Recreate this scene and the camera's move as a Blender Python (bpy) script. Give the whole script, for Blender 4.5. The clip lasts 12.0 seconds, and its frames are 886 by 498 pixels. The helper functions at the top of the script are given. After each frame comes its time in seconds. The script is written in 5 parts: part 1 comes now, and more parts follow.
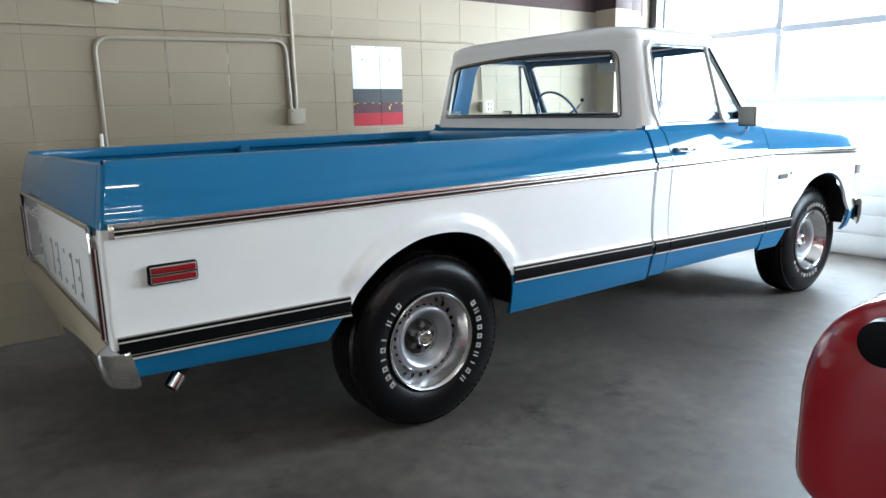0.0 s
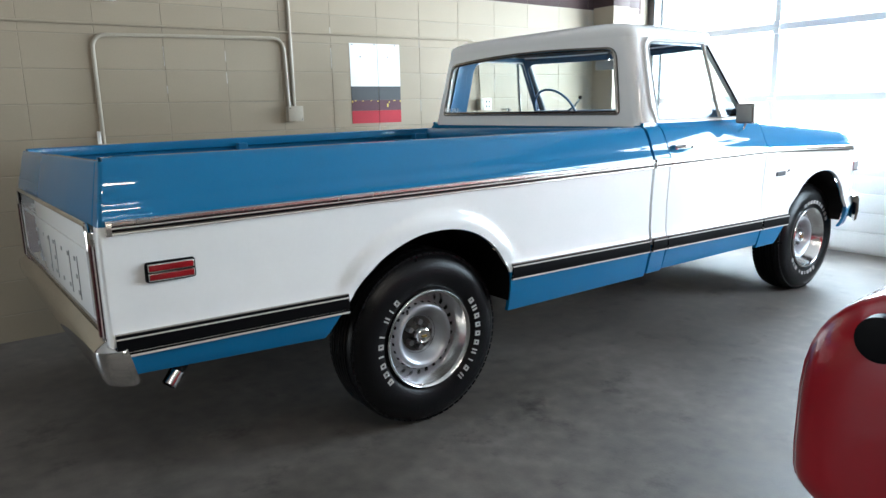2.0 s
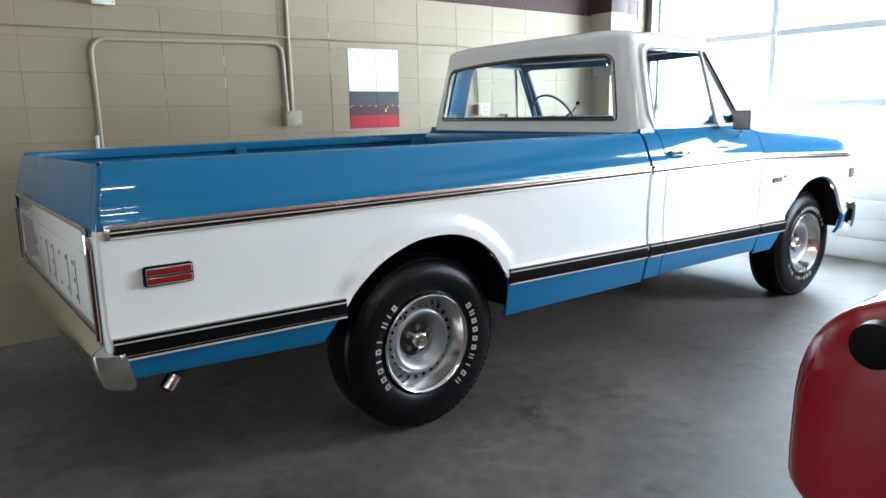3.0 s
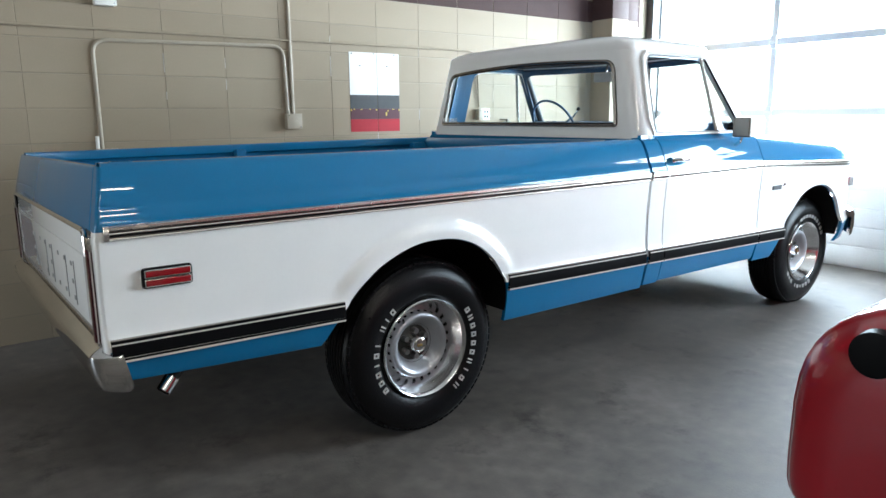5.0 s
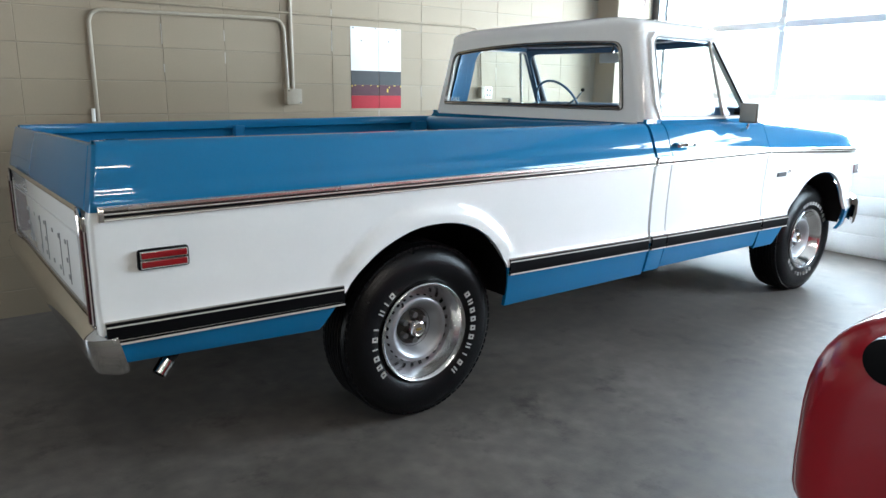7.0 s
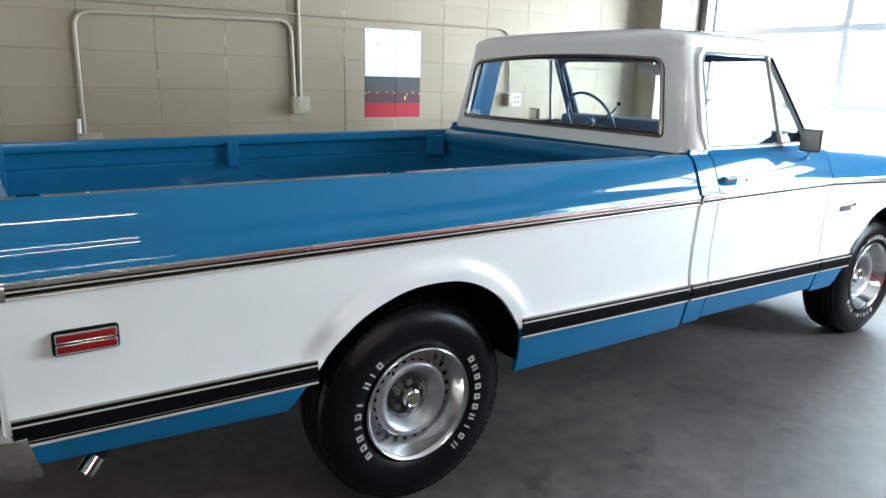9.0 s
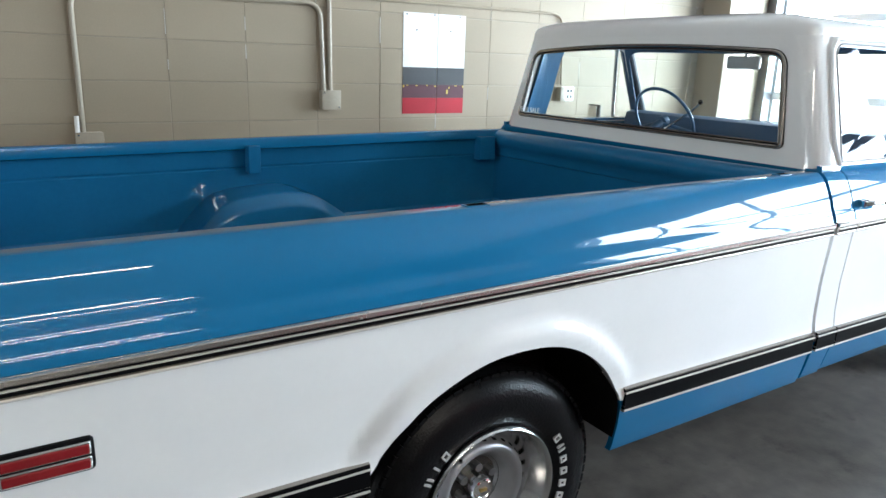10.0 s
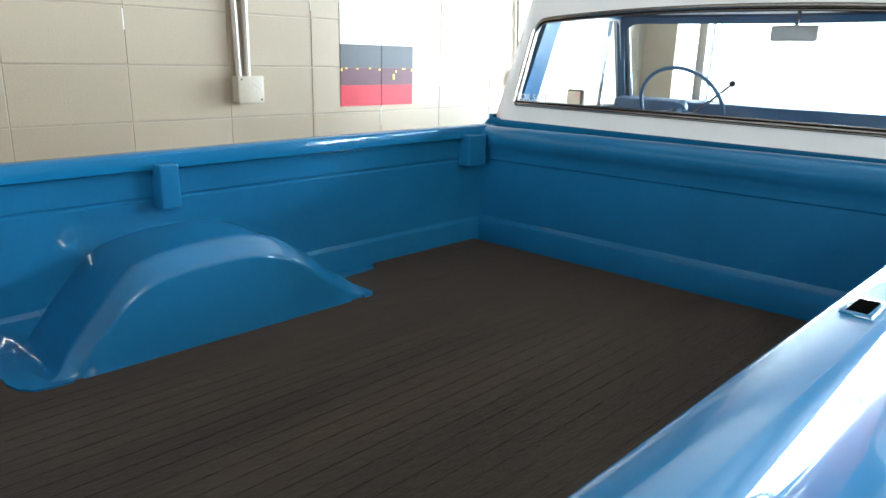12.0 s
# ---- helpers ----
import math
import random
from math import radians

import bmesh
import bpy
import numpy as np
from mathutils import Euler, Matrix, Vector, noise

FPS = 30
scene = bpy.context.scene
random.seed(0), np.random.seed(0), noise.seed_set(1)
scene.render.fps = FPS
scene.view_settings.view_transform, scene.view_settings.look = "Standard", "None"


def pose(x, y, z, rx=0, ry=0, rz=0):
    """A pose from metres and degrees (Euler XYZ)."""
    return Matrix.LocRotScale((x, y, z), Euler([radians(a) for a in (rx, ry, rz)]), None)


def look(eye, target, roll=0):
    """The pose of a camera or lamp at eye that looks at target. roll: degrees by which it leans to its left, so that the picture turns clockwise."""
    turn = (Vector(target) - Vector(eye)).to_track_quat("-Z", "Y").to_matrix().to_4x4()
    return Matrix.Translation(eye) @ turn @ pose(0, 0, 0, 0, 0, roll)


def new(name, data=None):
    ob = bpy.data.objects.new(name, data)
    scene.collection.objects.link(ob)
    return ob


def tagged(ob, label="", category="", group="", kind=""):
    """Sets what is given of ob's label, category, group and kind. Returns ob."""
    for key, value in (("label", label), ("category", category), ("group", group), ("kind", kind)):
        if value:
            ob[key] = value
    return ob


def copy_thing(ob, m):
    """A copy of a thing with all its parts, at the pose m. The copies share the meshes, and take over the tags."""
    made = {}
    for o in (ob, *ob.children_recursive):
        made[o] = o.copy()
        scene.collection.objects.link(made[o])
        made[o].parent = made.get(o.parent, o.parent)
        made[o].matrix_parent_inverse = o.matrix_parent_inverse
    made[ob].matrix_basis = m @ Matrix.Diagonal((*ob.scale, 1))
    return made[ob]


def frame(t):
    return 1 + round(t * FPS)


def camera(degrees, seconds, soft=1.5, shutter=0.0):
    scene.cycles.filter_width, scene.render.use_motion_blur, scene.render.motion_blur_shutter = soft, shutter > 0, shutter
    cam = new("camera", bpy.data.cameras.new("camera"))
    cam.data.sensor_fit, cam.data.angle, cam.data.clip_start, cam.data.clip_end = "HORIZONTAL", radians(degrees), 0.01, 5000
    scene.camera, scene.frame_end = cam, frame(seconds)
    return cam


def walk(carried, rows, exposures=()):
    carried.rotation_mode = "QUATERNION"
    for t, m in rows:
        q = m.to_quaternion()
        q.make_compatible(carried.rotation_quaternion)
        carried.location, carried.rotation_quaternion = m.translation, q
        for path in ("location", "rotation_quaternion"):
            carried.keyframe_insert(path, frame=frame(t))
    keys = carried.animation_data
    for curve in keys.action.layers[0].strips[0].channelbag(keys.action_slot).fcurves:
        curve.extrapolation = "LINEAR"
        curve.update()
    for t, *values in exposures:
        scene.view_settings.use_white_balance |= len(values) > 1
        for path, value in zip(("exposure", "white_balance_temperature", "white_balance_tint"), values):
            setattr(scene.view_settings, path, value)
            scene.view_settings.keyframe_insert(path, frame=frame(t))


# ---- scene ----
cam = camera(65.2, 12.0)
PATH = [
    (0, (-1.586, -2.174, 1.325), (-0.422, -0.597, 0.931), -1.3),
    (0.5, (-1.59, -2.174, 1.324), (-0.424, -0.598, 0.929), -1.1),
    (1, (-1.588, -2.173, 1.323), (-0.424, -0.596, 0.925), -1.1),
    (1.5, (-1.59, -2.181, 1.325), (-0.422, -0.608, 0.925), -1.5),
    (2, (-1.586, -2.175, 1.322), (-0.418, -0.601, 0.922), -1.3),
    (2.5, (-1.587, -2.183, 1.328), (-0.421, -0.608, 0.93), -1.1),
    (3, (-1.589, -2.18, 1.325), (-0.414, -0.608, 0.938), -1.1),
    (5, (-1.59, -2.177, 1.325), (-0.411, -0.606, 0.95), -0.5),
    (5.5, (-1.593, -2.179, 1.327), (-0.411, -0.609, 0.956), -0.3),
    (6, (-1.592, -2.173, 1.326), (-0.408, -0.604, 0.957), -0.2),
    (6.5, (-1.587, -2.172, 1.329), (-0.41, -0.601, 0.947), 0.2),
    (6.7, (-1.585, -2.158, 1.336), (-0.402, -0.596, 0.929), 0.3),
    (8.3, (-1.354, -2.031, 1.450), (-0.244, -0.452, 0.930), 2.0),
    (8.5, (-1.298, -2.004, 1.472), (-0.182, -0.423, 0.969), 2.5),
    (9, (-1.194, -1.816, 1.504), (-0.103, -0.211, 1.022), 1.5),
    (9.5, (-1.088, -1.595, 1.53), (-0.067, 0.055, 1.045), 2.1),
    (10, (-1.023, -1.225, 1.53), (0.026, 0.396, 1.01), 1.9),
    (10.5, (-0.925, -0.824, 1.493), (0.147, 0.763, 0.914), 2.2),
    (11, (-0.891, -0.489, 1.468), (0.188, 1.075, 0.845), 1.3),
    (11.5, (-0.905, -0.215, 1.455), (0.363, 1.203, 0.837), 0.1),
    (12, (-0.895, -0.056, 1.451), (0.485, 1.289, 0.916), 1.5),
]
EXPOSURES = [(0.0, 2.50), (6.5, 2.50), (8.5, 2.49), (9.0, 2.49), (9.5, 2.53), (10.5, 2.57), (11.0, 2.32), (11.5, 2.62), (12.0, 3.50)]
walk(cam, [(t, look(eye, target, roll)) for t, eye, target, roll in PATH], EXPOSURES)

# ---------------------------------------------------------------- light
world = bpy.data.worlds.new("sky")
scene.world = world
world.use_nodes = True
wn = world.node_tree
sky = wn.nodes.new("ShaderNodeTexSky")
sky.sky_type, sky.sun_disc = "NISHITA", False
sky.sun_elevation, sky.sun_rotation = radians(53.3), radians(183.4)
wn.nodes["Background"].inputs["Strength"].default_value = 0.15
wn.links.new(sky.outputs[0], wn.nodes["Background"].inputs["Color"])

sun = new("sun", bpy.data.lights.new("sun", "SUN"))
sun.data.energy, sun.data.angle, sun.data.color = 4.0, radians(0.5), (1.0, 0.95, 0.88)
sun.matrix_world = look((-0.4, -6.7, 9), (0, 0, 0))


BACK_FILL_X = -6.75


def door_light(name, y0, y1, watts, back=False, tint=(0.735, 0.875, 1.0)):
    """The sky's light in a garage door's opening; back: an added fill lamp behind."""
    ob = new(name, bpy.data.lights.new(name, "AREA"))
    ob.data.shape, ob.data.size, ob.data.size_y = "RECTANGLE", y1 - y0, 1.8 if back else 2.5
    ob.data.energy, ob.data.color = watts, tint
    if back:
        ob.matrix_world = look((BACK_FILL_X, (y0 + y1) / 2, 1.55), (0, (y0 + y1) / 2, 1.45))
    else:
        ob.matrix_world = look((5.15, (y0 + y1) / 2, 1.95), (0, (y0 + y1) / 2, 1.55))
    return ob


door_light("daylight", 0.0, 2.50, 190)
door_light("daylight", -4.75, -1.12, 186)
# Added fill from behind for rear-facing surfaces, in an unseen opening.
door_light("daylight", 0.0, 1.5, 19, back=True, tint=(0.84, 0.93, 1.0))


# ---------------------------------------------------------------- materials
def mat(name, colour, rough=0.5, metal=0.0, vary=0.12, scale=4.0, fine=60.0, bump=0.0, bump_scale=80.0, coat=0.0, coat_rough=0.02, emit=None, pieces=0.0, spec=0.5, rough_vary=0.08, stretch=None, turn=0.0, rough_grain=0.0, grain=0.4, stains=0.0):
    m = bpy.data.materials.new(name)
    m.use_nodes = True
    nt = m.node_tree
    n, l = nt.nodes, nt.links
    b = n["Principled BSDF"]
    b.inputs["Metallic"].default_value = metal
    b.inputs["Specular IOR Level"].default_value = spec
    b.inputs["Coat Weight"].default_value = coat
    b.inputs["Coat Roughness"].default_value = coat_rough
    tc = n.new("ShaderNodeTexCoord")
    place = tc.outputs["Object"]
    if stretch:
        mp = n.new("ShaderNodeMapping")
        mp.inputs["Scale"].default_value, mp.inputs["Rotation"].default_value = stretch, (0, 0, radians(turn))
        l.new(place, mp.inputs["Vector"])
        place = mp.outputs["Vector"]
    big, small = n.new("ShaderNodeTexNoise"), n.new("ShaderNodeTexNoise")
    big.inputs["Scale"].default_value, small.inputs["Scale"].default_value = scale, fine
    big.inputs["Detail"].default_value, small.inputs["Detail"].default_value = 5, 3
    for t in (big, small):
        l.new(place, t.inputs["Vector"])
    mix = n.new("ShaderNodeMath")
    mix.operation = "MULTIPLY_ADD"
    l.new(small.outputs["Fac"], mix.inputs[0])
    mix.inputs[1].default_value = grain
    l.new(big.outputs["Fac"], mix.inputs[2])
    ramp = n.new("ShaderNodeMapRange")
    ramp.inputs["From Min"].default_value, ramp.inputs["From Max"].default_value = 0.2 + 0.5 * grain, 0.8 + 0.5 * grain
    ramp.inputs["To Min"].default_value, ramp.inputs["To Max"].default_value = 1 - vary, 1 + vary
    l.new(mix.outputs[0], ramp.inputs["Value"])
    value = ramp.outputs["Result"]
    if stains:
        # dark spots and drips of their own shape
        sp = n.new("ShaderNodeTexNoise")
        sp.inputs["Scale"].default_value, sp.inputs["Detail"].default_value = 3.2, 7
        sp.inputs["Roughness"].default_value = 0.72
        l.new(place, sp.inputs["Vector"])
        sr = n.new("ShaderNodeMapRange")
        sr.inputs["From Min"].default_value, sr.inputs["From Max"].default_value = 0.56, 0.70
        sr.inputs["To Min"].default_value, sr.inputs["To Max"].default_value = 1.0, 1.0 - stains
        l.new(sp.outputs["Fac"], sr.inputs["Value"])
        sm = n.new("ShaderNodeMath")
        sm.operation = "MULTIPLY"
        l.new(value, sm.inputs[0])
        l.new(sr.outputs["Result"], sm.inputs[1])
        value = sm.outputs[0]
    if pieces:
        info = n.new("ShaderNodeObjectInfo")
        pr = n.new("ShaderNodeMapRange")
        pr.inputs["To Min"].default_value, pr.inputs["To Max"].default_value = 1 - pieces, 1 + pieces
        l.new(info.outputs["Random"], pr.inputs["Value"])
        mul = n.new("ShaderNodeMath")
        mul.operation = "MULTIPLY"
        l.new(value, mul.inputs[0])
        l.new(pr.outputs["Result"], mul.inputs[1])
        value = mul.outputs[0]
    tint = n.new("ShaderNodeVectorMath")
    tint.operation = "SCALE"
    tint.inputs[0].default_value = colour
    l.new(value, tint.inputs["Scale"])
    l.new(tint.outputs[0], b.inputs["Base Color"])
    rr = n.new("ShaderNodeMapRange")
    rr.inputs["To Min"].default_value = max(0.0, rough - rough_vary)
    rr.inputs["To Max"].default_value = min(1.0, rough + rough_vary)
    if rough_grain:
        rr.inputs["From Min"].default_value, rr.inputs["From Max"].default_value = 0.4, 1.0
    l.new(mix.outputs[0] if rough_grain else big.outputs["Fac"], rr.inputs["Value"])
    l.new(rr.outputs["Result"], b.inputs["Roughness"])
    if bump:
        bt = n.new("ShaderNodeTexNoise")
        bt.inputs["Scale"].default_value, bt.inputs["Detail"].default_value = bump_scale, 4
        l.new(place, bt.inputs["Vector"])
        bn = n.new("ShaderNodeBump")
        bn.inputs["Strength"].default_value, bn.inputs["Distance"].default_value = bump, 0.01
        l.new(bt.outputs["Fac"], bn.inputs["Height"])
        l.new(bn.outputs["Normal"], b.inputs["Normal"])
        if coat:
            l.new(bn.outputs["Normal"], b.inputs["Coat Normal"])
    if emit:
        b.inputs["Emission Color"].default_value = (*emit[0], 1)
        b.inputs["Emission Strength"].default_value = emit[1]
    return m


def glass_mat(name, tint):
    m = bpy.data.materials.new(name)
    m.use_nodes = True
    n, l = m.node_tree.nodes, m.node_tree.links
    n.remove(n["Principled BSDF"])
    clear, gloss, fr, mix = (n.new("ShaderNodeBsdfTransparent"), n.new("ShaderNodeBsdfGlossy"), n.new("ShaderNodeLayerWeight"), n.new("ShaderNodeMixShader"))
    clear.inputs["Color"].default_value = (*tint, 1)
    gloss.inputs["Roughness"].default_value = 0.01
    fr.inputs["Blend"].default_value = 0.5
    power, lift = n.new("ShaderNodeMath"), n.new("ShaderNodeMath")
    power.operation, lift.operation = "POWER", "MULTIPLY_ADD"
    power.inputs[1].default_value = 5.0
    lift.inputs[1].default_value, lift.inputs[2].default_value = 0.9, 0.05
    l.new(fr.outputs["Facing"], power.inputs[0])
    l.new(power.outputs[0], lift.inputs[0])
    l.new(lift.outputs[0], mix.inputs[0])
    l.new(clear.outputs[0], mix.inputs[1])
    l.new(gloss.outputs[0], mix.inputs[2])
    l.new(mix.outputs[0], n["Material Output"].inputs["Surface"])
    return m


BLUE = mat("blue_paint", (0.005, 0.134, 0.285), 0.35, vary=0.05, coat=0.8, rough_vary=0.04, spec=0.03, bump=0.014, bump_scale=5)
BLUE_IN = mat("blue_bed_paint", (0.010, 0.140, 0.295), 0.35, vary=0.10, coat=0.85, coat_rough=0.02, bump=0.004, bump_scale=8, spec=0.06)
BLUE_TRIM = mat("blue_vinyl", (0.010, 0.062, 0.13), 0.5, vary=0.08, bump=0.1, bump_scale=200)
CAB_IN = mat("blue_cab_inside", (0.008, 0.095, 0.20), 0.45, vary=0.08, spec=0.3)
WHITE = mat("white_paint", (0.80, 0.80, 0.785), 0.35, vary=0.025, coat=1.0, rough_vary=0.04, spec=0.15, bump=0.005, bump_scale=5)
CHROME = mat("chrome", (0.80, 0.79, 0.77), 0.09, 1.0, vary=0.06, rough_vary=0.04)
MOULD = mat("aged_bright_moulding", (0.40, 0.365, 0.33), 0.24, 0.95, vary=0.10)
POLISHED = mat("polished_steel", (0.78, 0.78, 0.78), 0.17, 1.0, vary=0.06, rough_vary=0.05)
BRIGHT = mat("bright_moulding", (0.74, 0.70, 0.65), 0.26, 0.9, vary=0.10)
# Chrome lines: their bright reflection is put into a pale, half-metal colour.
LINE = mat("pale_chrome_sheen", (0.84, 0.79, 0.72), 0.22, 0.40, vary=0.08)
STEEL = mat("silver_wheel_paint", (0.44, 0.45, 0.47), 0.36, 0.75, vary=0.08)
NUT = mat("dull_steel_nut", (0.30, 0.30, 0.30), 0.3, 0.9, vary=0.2)
SEAL = mat("grey_rubber_seal", (0.22, 0.22, 0.22), 0.6, vary=0.1)
# Dull tan: the room's reflection is put into the mirror's colour.
TAN_REFLECTION = mat("tan_mirror_reflection", (0.185, 0.170, 0.148), 0.3, 0.5, vary=0.12)
MIRROR_CASE = mat("brown_mirror_metal", (0.12, 0.105, 0.088), 0.4, 0.5, vary=0.15)
IRON = mat("dark_hub_metal", (0.075, 0.073, 0.07), 0.4, 0.7, vary=0.2)
BLACK = mat("black_stripe", (0.004, 0.004, 0.0045), 0.4, vary=0.15, spec=0.05)
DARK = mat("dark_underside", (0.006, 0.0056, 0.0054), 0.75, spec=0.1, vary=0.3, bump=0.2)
# Even black that stands for the shade in the stake holes.
HOLE_SHADE = mat("black_hole_shade", (0.003, 0.003, 0.003), 0.95, spec=0.0, vary=0.1)
RUBBER = mat("tyre_rubber", (0.0045, 0.0045, 0.005), 0.30, spec=0.22, vary=0.2, bump=0.15, bump_scale=150)
LETTER = mat("raised_white_rubber", (0.44, 0.43, 0.41), 0.6, vary=0.12)
RED_LENS = mat("red_lens", (0.24, 0.008, 0.012), 0.2, vary=0.15, coat=1.0, fine=200)
DARK_LENS = mat("dark_red_lens", (0.06, 0.004, 0.010), 0.2, vary=0.15, coat=1.0, fine=200)
RED_PAINT = mat("red_paint", (0.27, 0.007, 0.014), 0.35, vary=0.05, coat=1.0, spec=0.12)
BADGE = mat("dull_gold_badge", (0.20, 0.13, 0.03), 0.35)
YELLOW = mat("yellow_badge", (0.6, 0.42, 0.05), 0.35)
MAT_BED = mat("dark_brown_mat", (0.048, 0.034, 0.0235), 0.85, spec=0.25, vary=0.35, scale=3.0, fine=40, bump=0.35, bump_scale=120, stretch=(0.25, 1.6, 1.0), turn=28)
CONCRETE = mat("concrete_floor", (0.114, 0.102, 0.091), 0.48, vary=0.48, scale=1.3, fine=11.0, bump=0.08, bump_scale=90, rough_vary=0.12, rough_grain=0.5, spec=0.32, grain=0.75, stains=0.5)
ASPHALT = mat("driveway", (0.30, 0.295, 0.28), 0.85, vary=0.2, scale=0.5, bump=0.2)
BLOCK = mat("tan_painted_block", (0.298, 0.243, 0.176), 0.55, vary=0.07, scale=2.0, fine=90, bump=0.10, bump_scale=160, pieces=0.03, spec=0.2)
JOINT = mat("painted_joint", (0.250, 0.206, 0.150), 0.6, vary=0.14, bump=0.2)
MORTAR = mat("pale_mortar", (0.44, 0.41, 0.36), 0.8, vary=0.3, fine=120, bump=0.3)
MAROON = mat("dark_brown_painted_block", (0.055, 0.032, 0.030), 0.5, vary=0.15, bump=0.2, bump_scale=140, pieces=0.05, spec=0.08)
PLASTER = mat("dull_brown_plaster", (0.15, 0.137, 0.12), 0.7, vary=0.1, bump=0.1)
CEIL = mat("ceiling_board", (0.33, 0.315, 0.295), 0.8, vary=0.08)
ALU = mat("painted_door_metal", (0.72, 0.72, 0.72), 0.45, vary=0.08)
TRACK = mat("dark_galvanised_track", (0.10, 0.10, 0.105), 0.4, 0.8, vary=0.2)
CONDUIT = mat("tan_painted_conduit", (0.33, 0.285, 0.22), 0.45, vary=0.12, bump=0.1)
WALL_PIPE = mat("wall_coloured_conduit", (0.285, 0.235, 0.172), 0.55, vary=0.14, bump=0.1, spec=0.2)
PLASTIC = mat("white_plastic", (0.74, 0.73, 0.69), 0.4, vary=0.05)
P_WHITE = mat("white_wall_paint", (0.74, 0.74, 0.72), 0.55, vary=0.05, bump=0.05, spec=0.2)
P_GREY = mat("charcoal_wall_paint", (0.060, 0.064, 0.068), 0.55, vary=0.12, bump=0.05, spec=0.2)
P_PLUM = mat("plum_wall_paint", (0.085, 0.035, 0.045), 0.55, vary=0.15, bump=0.05, spec=0.2)
P_RED = mat("red_wall_paint", (0.36, 0.018, 0.03), 0.55, vary=0.12, bump=0.05, spec=0.2)
TUBE = mat("lamp_tube", (0.9, 0.9, 0.9), 0.4, emit=((1.0, 0.94, 0.85), 14.0))
HEADLINER = mat("grey_blue_headliner", (0.030, 0.042, 0.055), 0.6, vary=0.1)
# Pale grey for the mirror's case and for the reflection in its glass.
PALE_MIRROR = mat("pale_grey_mirror", (0.36, 0.345, 0.32), 0.4, vary=0.08)
GLASS = glass_mat("clear_glass", (0.93, 0.96, 0.95))
PANE = glass_mat("door_pane_glass", (0.9, 0.93, 0.93))


# ---------------------------------------------------------------- mesh helpers
def finish(name, bm, materials, parent=None, label="", smooth=True, sharp=35):
    me = bpy.data.meshes.new(name)
    bm.normal_update()
    bm.to_mesh(me)
    bm.free()
    for m in materials if isinstance(materials, (list, tuple)) else [materials]:
        me.materials.append(m)
    if smooth:
        me.shade_smooth()
        me.set_sharp_from_angle(angle=radians(sharp))
    ob = new(name, me)
    if parent:
        ob.parent = parent
    if label:
        ob["label"] = label
    return ob


def part(name, bm, material, parent, label="", smooth=True, sharp=35):
    return finish(name, bm, material, parent, label, smooth, sharp)


def empty(name, label, category, at=(0, 0, 0), group="", kind=""):
    ob = new(name)
    ob.location = at
    ob.empty_display_size = 0.1
    return tagged(ob, label, category, group, kind)


def child(bm, at):
    """Moves a mesh from world places to those of a parent that stands at a place."""
    bmesh.ops.translate(bm, vec=[-c for c in at], verts=bm.verts)
    return bm


def box(x0, x1, y0, y1, z0, z1, bevel=0.0, seg=2, bm=None):
    bm = bm or bmesh.new()
    m = Matrix.LocRotScale(((x0 + x1) / 2, (y0 + y1) / 2, (z0 + z1) / 2), None, (abs(x1 - x0), abs(y1 - y0), abs(z1 - z0)))
    r = bmesh.ops.create_cube(bm, size=1, matrix=m)
    if bevel:
        es = list({e for v in r["verts"] for e in v.link_edges})
        bmesh.ops.bevel(bm, geom=es, offset=bevel, segments=seg, affect="EDGES", profile=0.6)
    return bm


def grid(rows, close_u=False, close_v=False, bm=None, skip=None, tag=None):
    """Faces over rows of points (each row the same length). tag(i, j): the material's number."""
    bm = bm or bmesh.new()
    vs = [[bm.verts.new(p) for p in r] for r in rows]
    n, m = len(vs), len(vs[0])
    for i in range(n if close_v else n - 1):
        for j in range(m if close_u else m - 1):
            if skip and skip(i, j):
                continue
            q = [vs[i][j], vs[i][(j + 1) % m], vs[(i + 1) % n][(j + 1) % m], vs[(i + 1) % n][j]]
            try:
                f = bm.faces.new(q)
                if tag:
                    f.material_index = tag(i, j)
            except ValueError:
                pass
    return bm


def clean(bm, d=1e-5):
    bmesh.ops.remove_doubles(bm, verts=bm.verts, dist=d)
    bmesh.ops.dissolve_degenerate(bm, dist=d, edges=bm.edges)
    return bm


def thick(bm, t):
    """Gives a sheet its thickness."""
    bmesh.ops.recalc_face_normals(bm, faces=bm.faces)
    bmesh.ops.solidify(bm, geom=bm.faces, thickness=t)
    return bm


def lathe(profile, n=48, axis="y", bm=None, closed=False):
    """Turns (radius, along) pairs about the y axis (or x, z)."""
    rows = []
    for k in range(n):
        a = 2 * math.pi * k / n
        c, s_ = math.cos(a), math.sin(a)
        rows.append([{"y": (r * c, h, r * s_), "x": (h, r * c, r * s_), "z": (r * c, r * s_, h)}[axis] for r, h in profile])
    return grid(rows, close_v=True, close_u=closed, bm=bm)


